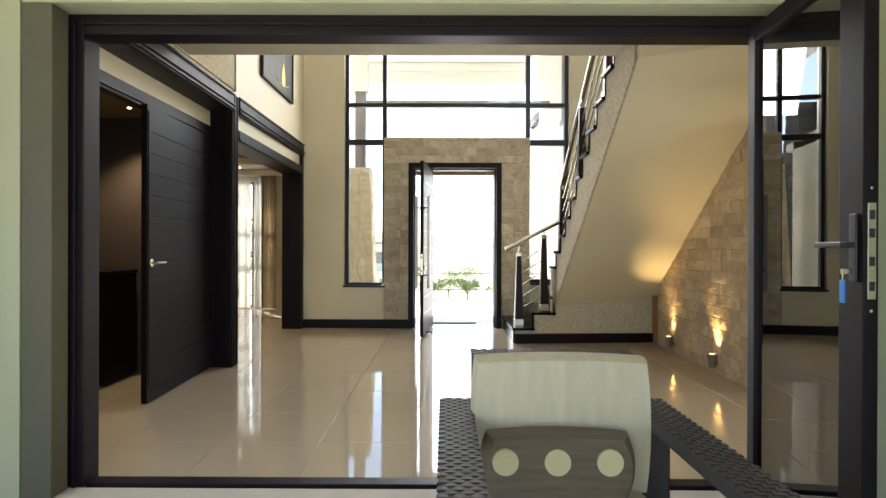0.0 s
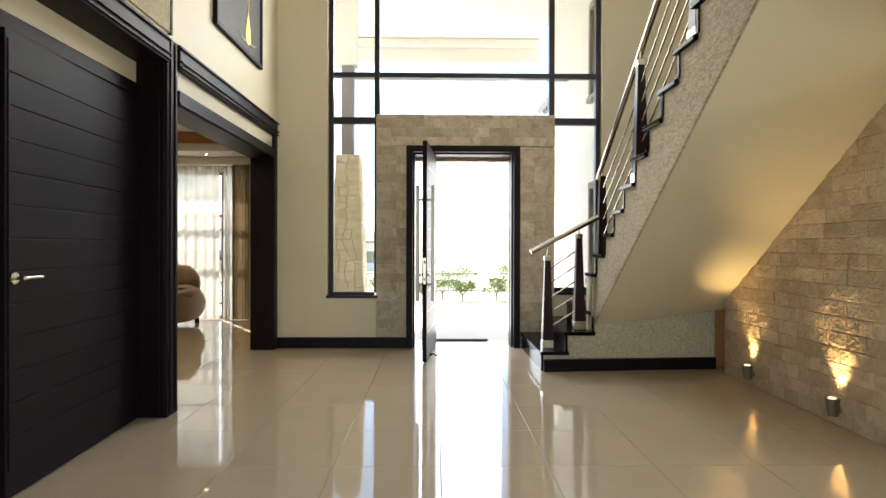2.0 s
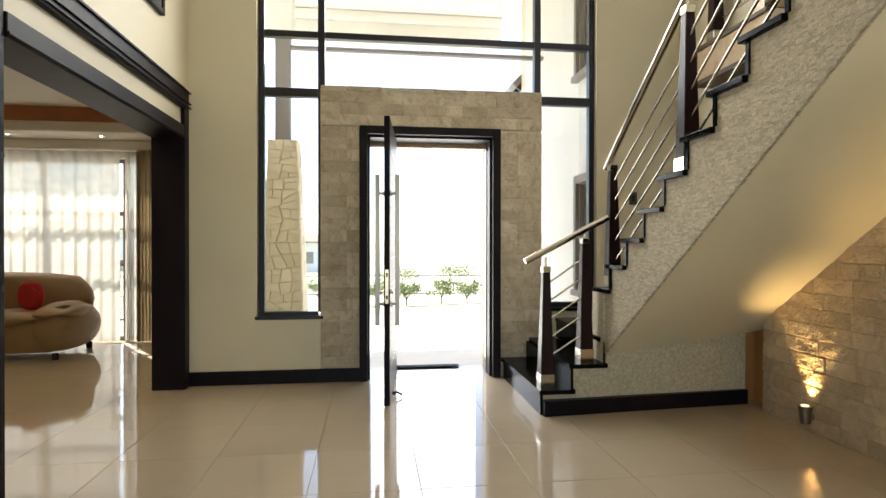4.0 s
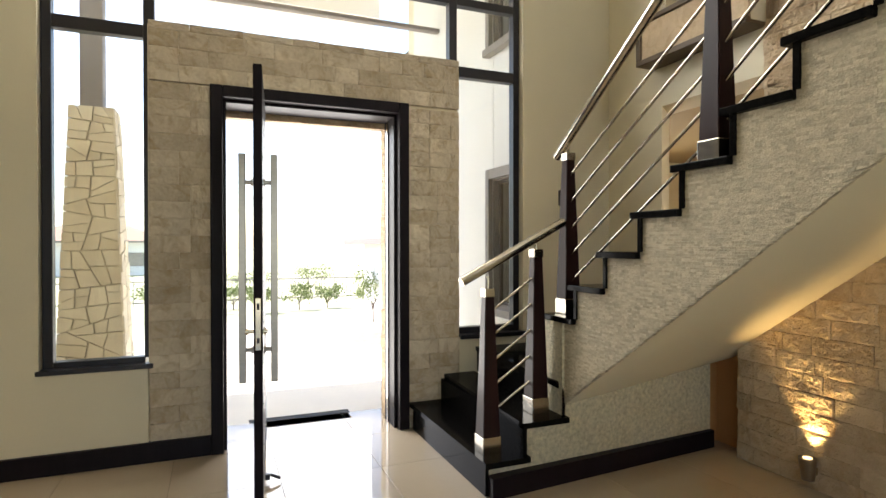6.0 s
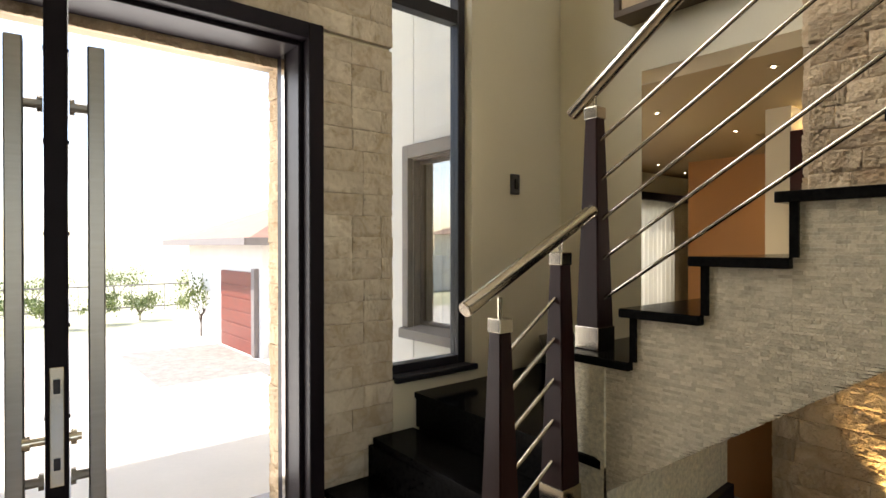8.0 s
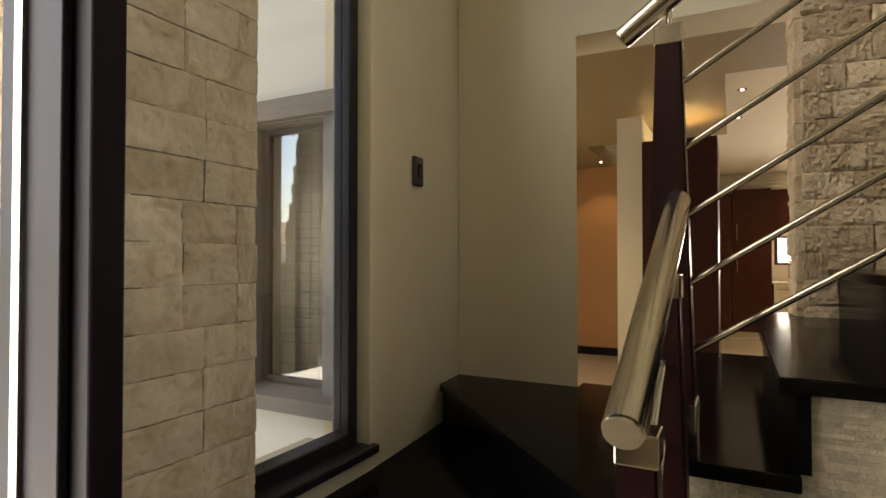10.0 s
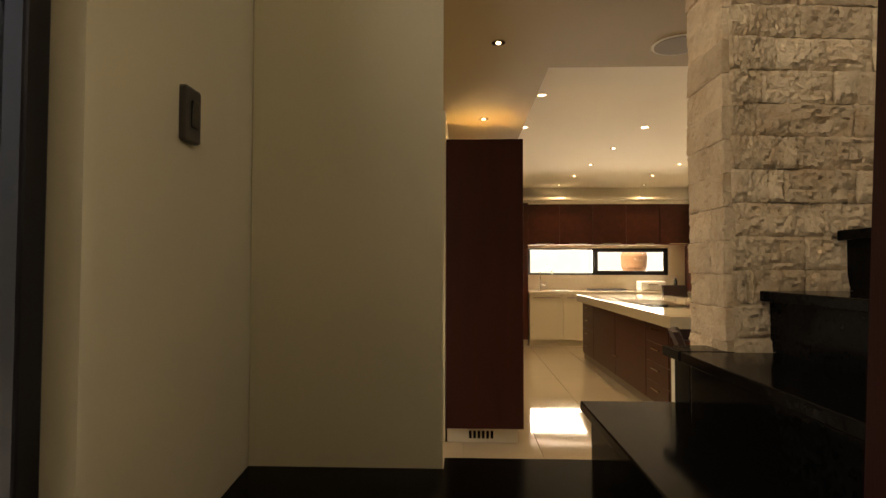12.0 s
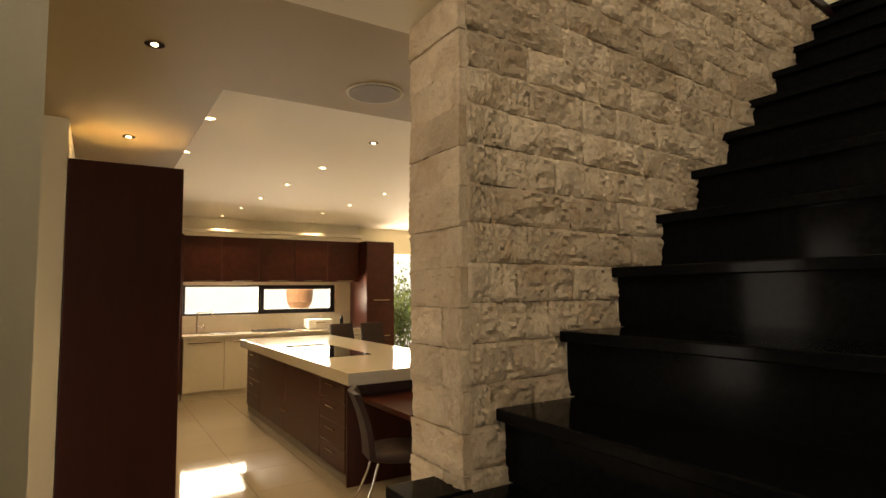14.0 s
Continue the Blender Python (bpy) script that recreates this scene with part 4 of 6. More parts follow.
# window_5 is assumed; the wing's added lamp stands in it.
for nm, xa, xb, za, zb in (("window_5", 3.45, 4.95, 0.45, 2.05), ("window_6", 7.05, 8.85, 0.1, 1.95)):
    wv = thing(nm, (xa, 10.58, za), "dark framed window of the family room", "window", kind="structure")
    for r4 in ((xa, xa + 0.05, za, zb), (xb - 0.05, xb, za, zb), (xa + 0.05, xb - 0.05, za, za + 0.05), (xa + 0.05, xb - 0.05, zb - 0.05, zb)):
        part("frame_bar", boxes((r4[0], r4[1], 10.56, 10.62, r4[2], r4[3]), bevel=0.004), ALU, wv)
    pv = part("pane", boxes((xa + 0.05, xb - 0.05, 10.588, 10.592, za + 0.05, zb - 0.05)), PANE, wv)
    pv.visible_shadow = False


def curtain(name, a, b, z0, z1, folds, amp, mat, label, group=""):
    """A hanging cloth in folds between two points of the floor plan."""
    a, b = Vector((*a, 0)), Vector((*b, 0))
    d = b - a
    nrm = Vector((-d.y, d.x, 0)).normalized()
    bm = bmesh.new()
    cols, rows = folds * 8, 5
    grid = []
    for i in range(cols + 1):
        u = i / cols
        wob = math.sin(u * folds * 2 * math.pi) + 0.35 * math.sin(u * folds * 4.7 + 1.3)
        col = []
        for j in range(rows + 1):
            v = j / rows
            p = a + d * u + nrm * amp * wob * (1.05 - 0.35 * v)
            col.append(bm.verts.new((p.x, p.y, z0 + (z1 - z0) * v)))
        grid.append(col)
    for i in range(cols):
        for j in range(rows):
            bm.faces.new((grid[i][j], grid[i + 1][j], grid[i + 1][j + 1], grid[i][j + 1]))
    bmesh.ops.solidify(bm, geom=bm.faces[:], thickness=0.004)
    return solid(name, bm, mat, label, "curtain", group=group, base=(a.x, a.y, z0), smooth=True)



# ---------------------------------------------------------------- living room
setting("wall_living", boxes((-6.2, -6.0, 5.0, 10.4, 0, 2.9), (-6.2, -2.05, 5.12, 5.27, 0, 2.9), (-2.95, -1.95, 10.15, 10.4, 0, 2.9), (-6.0, -5.6, 10.15, 10.4, 0, 2.9), (-5.6, -2.95, 10.15, 10.4, 2.25, 2.9),
        (-2.05, -1.85, 8.05, 10.15, 0, 2.9)), CREAM, "cream walls of the living room", "wall")
setting("ceiling_living", boxes((-6.2, -1.85, 5.0, 10.4, 2.72, 2.85)), CEIL, "white living room ceiling", "ceiling")
setting("cove_living", boxes((-6.0, -2.05, 9.55, 10.15, 2.45, 2.72), (-2.75, -2.05, 5.1, 9.55, 2.45, 2.72), (-6.0, -2.05, 5.1, 5.8, 2.45, 2.72), bevel=0.02), CEIL, "dropped border of the living room ceiling", "ceiling")
WARMEDGE = material("orange_brown_trim", (0.42, 0.17, 0.07), 0.6)
setting("cove_trim", boxes((-6.0, -2.75, 9.53, 9.55, 2.56, 2.72), (-2.77, -2.75, 5.8, 9.53, 2.56, 2.72)), WARMEDGE, "orange-brown painted edge of the ceiling recess", "trim")
setting("cornice_living", boxes((-6.0, -2.05, 10.03, 10.15, 2.33, 2.45), bevel=0.02), CEIL, "moulded cornice above the curtains", "cornice")
w3 = thing("window_3", (-4.3, 10.25, 0), "large living room window with a mullion", "window", kind="structure")
for x in (-5.6, -4.3, -3.35, -2.99):
    part("frame_bar", boxes((x, x + 0.05, 10.24, 10.30, 0.0, 2.25), bevel=0.005), GREYPAINT, w3)
for z in (0.0, 0.95, 1.55, 2.20):
    part("frame_bar", boxes((-5.55, -2.99, 10.245, 10.295, z, z + 0.05), bevel=0.005), GREYPAINT, w3)
p = part("pane", boxes((-5.55, -2.99, 10.268, 10.272, 0.05, 2.2)), PANE, w3)
p.visible_shadow = False


def veil(name, color, weight):
    m = bpy.data.materials.new(name)
    m.use_nodes = True
    n, l = m.node_tree.nodes, m.node_tree.links
    n.remove(n["Principled BSDF"])
    clear, diff, tr, mix, mix2 = n.new("ShaderNodeBsdfTransparent"), n.new("ShaderNodeBsdfDiffuse"), n.new("ShaderNodeBsdfTranslucent"), n.new("ShaderNodeMixShader"), n.new("ShaderNodeMixShader")
    weave = n.new("ShaderNodeTexNoise")
    weave.inputs["Scale"].default_value = 60
    for nd in (diff, tr):
        nd.inputs[0].default_value = (*color, 1)
    mix.inputs[0].default_value, mix2.inputs[0].default_value = 0.6, weight
    l.new(diff.outputs[0], mix.inputs[1]); l.new(tr.outputs[0], mix.inputs[2])
    l.new(clear.outputs[0], mix2.inputs[1]); l.new(mix.outputs[0], mix2.inputs[2])
    l.new(mix2.outputs[0], n["Material Output"].inputs[0])
    return m


VEIL = veil("sheer_veil", (0.58, 0.55, 0.48), 0.92)
# Copy of the veil with the family room's dimmer light in its colour.
VEIL_DIM = veil("dimmed_sheer_veil", (0.50, 0.47, 0.39), 0.97)
DRAPE = material("beige_drape", (0.42, 0.35, 0.24), 0.85, vary=0.12, scale=8, fine=120, bump=0.1, bump_scale=200)
curtain("curtain", (2.02, 8.06), (2.05, 8.375), 0.55, 2.1, 5, 0.022, VEIL, "pale grey curtain behind the wing window")
curtain("curtain", (-5.6, 10.08), (-3.32, 10.08), 0.02, 2.32, 16, 0.025, VEIL, "white sheer curtain before the window", "living room curtains")
curtain("curtain", (-3.26, 10.08), (-3.08, 10.08), 0.02, 2.32, 2, 0.025, VEIL, "white sheer curtain before the window", "living room curtains")
setting("balcony_floor", boxes((-8, -2.05, 10.4, 11.5, -1.4, -0.02)), PAVE, "pale balcony paving", "floor")
curtain("curtain", (-3.12, 10.05), (-2.86, 10.05), 0.01, 2.34, 6, 0.035, DRAPE, "beige drape drawn back beside the window", "living room curtains")
curtain("curtain", (7.0, 10.40), (8.9, 10.40), 0.02, 2.0, 14, 0.025, VEIL_DIM, "white sheer curtain in the family room", "family room curtains")
curtain("curtain", (8.9, 10.38), (9.5, 10.38), 0.02, 2.02, 6, 0.035, DRAPE, "beige drape beside the family room window", "family room curtains")
solid("pelmet", boxes((6.9, 9.6, 10.30, 10.49, 2.0, 2.12), bevel=0.005), WENGE, "dark wooden pelmet above the curtains", "pelmet", base=(8.2, 10.4, 2.0))
rail = thing("balcony_rail", (-4.3, 11.4, -0.02), "thin metal railing outside the window", "railing")
part("rail", boxes((-8, -2.2, 11.39, 11.42, 0.88, 0.92)), ALU, rail)
part("rail", boxes((-8, -2.2, 11.39, 11.42, 0.10, 0.13)), ALU, rail)
for i in range(40):
    x = -8 + i * 0.147
    part("baluster", boxes((x, x + 0.012, 11.398, 11.41, -0.02, 0.88)), ALU, rail)

LEATHER = material("tan_leather", (0.30, 0.20, 0.11), 0.45, vary=0.15, scale=4, fine=120, bump=0.25, bump_scale=90)
REDCLOTH = material("red_cushion_cloth", (0.45, 0.02, 0.02), 0.8, vary=0.1, bump=0.15, bump_scale=150)


def cushion(x0, x1, y0, y1, z0, z1, puff=0.35):
    """A stuffed block with swelling faces."""
    bm = bmesh.new()
    bmesh.ops.create_cube(bm, size=1.0)
    bmesh.ops.subdivide_edges(bm, edges=bm.edges[:], cuts=5, use_grid_fill=True)
    for v in bm.verts:
        c = v.co * 2
        n = Vector((c.x * math.sqrt(1 - 0.5 * c.y ** 2 * puff - 0.5 * c.z ** 2 * puff), c.y * math.sqrt(1 - 0.5 * c.x ** 2 * puff - 0.5 * c.z ** 2 * puff), c.z * math.sqrt(1 - 0.5 * c.x ** 2 * puff - 0.5 * c.y ** 2 * puff)))
        v.co = Vector(((x0 + x1) / 2 + n.x * (x1 - x0) / 2, (y0 + y1) / 2 + n.y * (y1 - y0) / 2, (z0 + z1) / 2 + n.z * (z1 - z0) / 2))
    return bm


def sofa(x, y):
    ob = thing("sofa", (x, y, 0), "tan leather sofa with thick rolled arms before the window", "sofa")
    part("body", cushion(x - 1.9, x - 0.06, y - 0.1, y + 0.75, 0.06, 0.40, 0.2), LEATHER, ob, smooth=True)
    part("backrest", cushion(x - 1.9, x - 0.05, y + 0.45, y + 0.85, 0.25, 0.88, 0.6), LEATHER, ob, smooth=True)
    part("seat_cushion", cushion(x - 1.0, x - 0.2, y - 0.15, y + 0.5, 0.34, 0.50, 0.6), LEATHER, ob, smooth=True)
    part("seat_cushion", cushion(x - 1.8, x - 1.0, y - 0.15, y + 0.5, 0.34, 0.50, 0.6), LEATHER, ob, smooth=True)
    part("arm", cushion(x - 0.30, x + 0.02, y - 0.18, y + 0.78, 0.06, 0.52, 0.5), LEATHER, ob, smooth=True)
    part("arm_roll", cushion(x - 0.34, x + 0.06, y - 0.24, y + 0.66, 0.38, 0.58, 0.9), LEATHER, ob, smooth=True)
    for dx, dy in ((-0.1, -0.05), (-0.1, 0.65), (-1.8, -0.05), (-1.8, 0.65)):
        part("foot", rod(bmesh.new(), (x + dx, y + dy, 0), (x + dx, y + dy, 0.07), 0.03), WENGE, ob)
    return ob


sofa(-3.42, 9.12)
solid("cushion", cushion(-4.00, -3.74, 9.22, 9.35, 0.49, 0.80, 0.8), REDCLOTH, "bright red cushion on the sofa", "cushion", base=(-3.85, 9.3, 0.49), smooth=True)

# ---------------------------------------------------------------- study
setting("wall_study", boxes((-5.2, -5.0, 2.4, 5.12, 0, 2.3), (-5.0, -2.05, 2.4, 2.6, 0, 2.185)), material("dark_study_wall", (0.10, 0.085, 0.07), 0.8), "dark walls of the study", "wall")
# Same dimmed tan, in place of the study ceiling's shade.
setting("ceiling_study", boxes((-5.2, -2.05, 2.4, 5.12, 2.185, 2.3)), TAN_DIM, "study ceiling", "ceiling")
setting("wall_study_end", boxes((-5.0, -2.06, 5.06, 5.118, 0, 2.183)), material("dark_study_end_wall", (0.07, 0.05, 0.042), 0.7), "dark end wall of the study", "wall")
cab = thing("cabinet", (-2.8, 4.78, 0), "low black cabinet in the dark study", "cabinet")
part("body", boxes((-3.09, -2.51, 4.572, 5.0, 0.05, 0.86)), WENGE, cab)
part("top", boxes((-3.1, -2.5, 4.55, 5.01, 0.86, 0.89), bevel=0.006), WENGE, cab)
part("plinth", boxes((-3.07, -2.53, 4.60, 4.99, 0, 0.05)), WENGE, cab)
for x0 in (-3.088, -2.798):
    part("door", boxes((x0, x0 + 0.286, 4.555, 4.571, 0.06, 0.855), bevel=0.003), WENGE, cab)
setting("door_2", boxes((-3.50, -3.08, 5.035, 5.058, 0, 1.86)), CREAM, "pale door panel in the study", "door")
setting("trim_study_door", boxes((-3.08, -2.98, 5.03, 5.059, 0, 1.92), (-3.50, -3.08, 5.03, 5.059, 1.862, 1.92), bevel=0.004), WENGE, "dark frame of the pale study door", "trim")

# ---------------------------------------------------------------- kitchen
MAHOG = material("dark_mahogany_veneer", (0.065, 0.016, 0.009), 0.36, vary=0.3, scale=2, fine=30, stretch=(0.6, 6, 6), bump=0.03, bump_scale=40, spec=0.3)
MAHOG_D = material("very_dark_mahogany_veneer", (0.036, 0.007, 0.006), 0.4, vary=0.3, scale=2, fine=30, stretch=(6, 6, 0.6), spec=0.3)
QUARTZ = material("cream_quartz_worktop", (0.70, 0.64, 0.52), 0.10, vary=0.05, scale=20, fine=150)
CREAMCAB = material("cream_lacquer", (0.72, 0.66, 0.53), 0.3, vary=0.03)
BLACKGLASS = material("black_hob_glass", (0.006, 0.006, 0.007), 0.04)
setting("ceiling_kitchen_low", boxes((2.86, 4.22, 3.9, 8.05, 2.47, 2.82), (4.22, 6.2, 6.69, 8.05, 2.47, 2.82)), TAN_DIM, "lower kitchen ceiling, toned tan for its dim warm light", "ceiling")
setting("ceiling_kitchen", boxes((4.22, 11.0, 1.5, 6.69, 2.66, 2.8), (6.2, 11.0, 6.69, 8.05, 2.66, 2.8), (2.86, 4.22, 1.5, 3.9, 2.66, 2.8)), CEIL,
        "raised cream middle part of the kitchen ceiling", "ceiling")
setting("wall_kitchen_side", boxes((5.10, 7.77, 7.325, 7.53, 0, 2.5)), CREAM, "cream return wall beside the tall cabinet", "wall")
setting("wall_kitchen_far", boxes((10.80, 11.0, 6.05, 8.3, 0, 2.7), (10.80, 11.0, 3.25, 6.05, 0, 1.16), (10.80, 11.0, 3.25, 6.05, 1.63, 2.7), (10.80, 11.0, 1.5, 1.7, 0, 2.7), (10.8, 11.0, 1.7, 3.25, 2.2, 2.7), (10.80, 11.0, 3.25, 3.60, 1.16, 1.63)), CREAM,
        "cream far wall of the kitchen", "wall")
setting("wall_dining", boxes((2.7, 11.0, 1.3, 1.5, 0, 2.8)), CREAM, "cream wall of the dining side", "wall")
w4 = thing("window_4", (10.85, 5.7, 1.16), "long low dark framed window above the worktop", "window", kind="structure")
part("frame_bar", boxes((10.84, 10.90, 3.60, 6.05, 1.16, 1.195), (10.84, 10.90, 3.60, 6.05, 1.60, 1.63), bevel=0.003), ALU, w4)
for y in (3.60, 4.86, 6.0):
    part("frame_bar", boxes((10.84, 10.90, y, y + 0.05, 1.195, 1.60), bevel=0.003), ALU, w4)
part("sash", boxes((10.82, 10.86, 3.64, 4.86, 1.19, 1.235), (10.82, 10.86, 3.64, 4.86, 1.56, 1.605), (10.82, 10.86, 4.82, 4.88, 1.235, 1.56), (10.82, 10.86, 3.63, 3.69, 1.235, 1.56), bevel=0.003), ALU, w4, "dark sliding sash")
p = part("pane", boxes((10.868, 10.872, 3.65, 6.0, 1.195, 1.60)), PANE, w4)
p.visible_shadow = False


def base_unit(y0, y1):
    u = thing("base_cabinet", (10.3, (y0 + y1) / 2, 0), "cream lacquered base cabinet under the worktop", "cabinet", group="cream base cabinets")
    part("body", boxes((10.16, 10.8, y0 + 0.001, y1 - 0.001, 0.10, 0.855)), CREAMCAB, u)
    d = part("door", boxes((10.14, 10.16, y0 + 0.003, y1 - 0.003, 0.105, 0.85), bevel=0.003), CREAMCAB, u)
    part("handle", boxes((10.115, 10.127, y0 + 0.06, y1 - 0.06, 0.79, 0.80), (10.127, 10.142, y0 + 0.08, y0 + 0.09, 0.79, 0.80), (10.127, 10.142, y1 - 0.09, y1 - 0.08, 0.79, 0.80)), CHROME, d, "thin steel handle")
    part("plinth", boxes((10.20, 10.78, y0, y1, 0, 0.10)), CREAMCAB, u)


for k in range(5):
    base_unit(3.35 + 0.55 * k, 3.90 + 0.55 * k)
solid("worktop", boxes((10.11, 10.80, 3.33, 6.115, 0.855, 0.90), bevel=0.005), QUARTZ, "pale quartz worktop below the window", "worktop", base=(10.4, 5.0, 0.855))
solid("splashback", boxes((10.785, 10.80, 3.33, 6.115, 0.90, 1.16)), QUARTZ, "pale quartz splashback below the window", "splashback", base=(10.79, 5, 0.9))
for k in range(5):
    y0 = 3.33 + 0.557 * k
    u = thing("wall_cabinet", (10.6, y0 + 0.28, 1.68), "dark mahogany wall cabinet above the window", "cabinet", group="mahogany wall cabinets")
    part("body", boxes((10.42, 10.80, y0 + 0.001, y0 + 0.556, 1.68, 2.36)), MAHOG, u)
    d = part("door", boxes((10.40, 10.42, y0 + 0.003, y0 + 0.554, 1.675, 2.36), bevel=0.003), MAHOG, u)
    part("handle", boxes((10.385, 10.40, y0 + 0.1, y0 + 0.4, 1.685, 1.697)), CHROME, d, "thin steel handle")
solid("cornice_kitchen", boxes((10.56, 10.80, 3.28, 7.24, 2.47, 2.658), (10.30, 10.80, 3.30, 7.22, 2.42, 2.469), (10.38, 10.80, 3.33, 7.21, 2.362, 2.42), bevel=0.01), CEIL, "pale cornice above the cabinets", "cornice", kind="structure")
for y0 in (6.118, 6.668):
    u = thing("tall_cabinet", (10.5, y0 + 0.27, 0), "tall red-brown mahogany cabinet beside the window", "cabinet", group="tall mahogany cabinets")
    part("body", boxes((10.15, 10.80, y0 + 0.001, y0 + 0.547, 0.11, 2.358)), MAHOG, u)
    for z0, z1 in ((0.115, 1.49), (1.495, 2.355)):
        d = part("door", boxes((10.128, 10.15, y0 + 0.003, y0 + 0.545, z0, z1), bevel=0.003), MAHOG, u)
        zc = 1.05 if z0 < 1 else 1.56
        part("handle", boxes((10.108, 10.118, y0 + 0.47, y0 + 0.482, zc, zc + 0.26), (10.116, 10.13, y0 + 0.47, y0 + 0.482, zc + 0.02, zc + 0.03), (10.116, 10.13, y0 + 0.47, y0 + 0.482, zc + 0.23, zc + 0.24)), CHROME, d, "upright steel handle")
    part("plinth", boxes((10.20, 10.78, y0, y0 + 0.548, 0, 0.11)), CREAMCAB, u)
tc = thing("tall_cabinet", (10.5, 3.1, 0), "tall red-brown cabinet at the end of the worktop", "cabinet")
part("body", boxes((10.12, 10.80, 2.80, 3.32, 0.08, 2.36)), MAHOG, tc)
for z0, z1 in ((0.1, 0.70), (0.71, 1.30), (1.31, 2.35)):
    d = part("door", boxes((10.095, 10.12, 2.805, 3.315, z0, z1), bevel=0.003), MAHOG, tc)
    part("handle", boxes((10.075, 10.09, 2.9, 3.2, z0 + 0.05, z0 + 0.062)), CHROME, d, "thin steel handle")
part("plinth", boxes((10.18, 10.78, 2.82, 3.30, 0, 0.08)), GREYTRIM, tc)

tall = thing("larder_cabinet", (5.35, 7.2, 0), "very dark mahogany tall cabinet with a vented plinth", "cabinet")
# Unseen pale board, added to reflect the downlight onto the ceiling.
part("top_board", boxes((5.10, 5.67, 6.79, 7.32, 2.241, 2.252)), CREAMCAB, tall, "unseen pale board that bounces the downlight up")
part("body", boxes((5.08, 5.68, 6.75, 7.32, 0.11, 2.24)), MAHOG_D, tall)
part("door", boxes((5.05, 5.08, 6.752, 7.318, 0.115, 2.24), bevel=0.003), MAHOG_D, tall)
pl = part("plinth", boxes((5.11, 5.66, 6.79, 7.31, 0, 0.11)), CREAMCAB, tall)
for k in range(6):
    part("vent_slot", boxes((5.104, 5.111, 6.97 + k * 0.032, 6.99 + k * 0.032, 0.03, 0.085)), GRANITE, pl)

isl = thing("kitchen_island", (7.2, 4.95, 0), "kitchen island with mahogany drawers and a thick pale top", "kitchen island")
part("worktop", boxes((5.47, 9.15, 4.30, 5.54, 0.80, 0.90), bevel=0.006), QUARTZ, isl, "thick cream quartz top")
part("body", boxes((5.66, 9.0, 4.55, 5.46, 0.08, 0.80)), MAHOG, isl)
part("plinth", boxes((5.64, 8.98, 4.6, 5.465, 0, 0.08)), GREYTRIM, isl)


def front(x0, x1, z0, z1, pull):
    d = part("drawer" if pull else "panel", boxes((x0, x1, 5.46, 5.482, z0, z1), bevel=0.003), MAHOG, isl)
    c = (x0 + x1) / 2
    if pull:
        part("handle", boxes((c - 0.09, c + 0.09, 5.495, 5.505, z1 - 0.055, z1 - 0.045), (c - 0.08, c - 0.07, 5.48, 5.497, z1 - 0.055, z1 - 0.045), (c + 0.07, c + 0.08, 5.48, 5.497, z1 - 0.055, z1 - 0.045)), CHROME, d, "thin steel handle")


for x0, x1 in ((5.68, 6.25), (8.35, 8.99)):
    for k in range(4):
        front(x0, x1, 0.09 + 0.177 * k, 0.262 + 0.177 * k, True)
front(6.26, 7.30, 0.09, 0.79, False)
front(7.31, 8.34, 0.09, 0.79, False)
part("handle", boxes((7.19, 7.37, 5.492, 5.502, 0.30, 0.31), (7.20, 7.21, 5.48, 5.494, 0.30, 0.31), (7.35, 7.36, 5.48, 5.494, 0.30, 0.31)), CHROME, isl)
part("end_panel", boxes((5.635, 5.66, 4.55, 5.48, 0, 0.80), bevel=0.003), MAHOG, isl)
hob = thing("cooktop", (7.1, 5.2, 0.90), "black glass cooktop set into the island", "cooktop")
part("glass_plate", boxes((6.50, 7.80, 4.88, 5.34, 0.9005, 0.906), bevel=0.002), BLACKGLASS, hob)
tb = thing("breakfast_table", (5.5, 4.7, 0), "low mahogany table joined to the end of the island", "table")
part("tabletop", boxes((4.75, 5.63, 4.25, 5.40, 0.66, 0.70), bevel=0.005), MAHOG, tb)
part("side_panel", boxes((4.78, 4.83, 4.3, 4.95, 0, 0.66), bevel=0.004), MAHOG, tb)

DARKLEATHER = material("dark_brown_leather", (0.030, 0.012, 0.009), 0.7, vary=0.2, fine=120, bump=0.2, bump_scale=90)


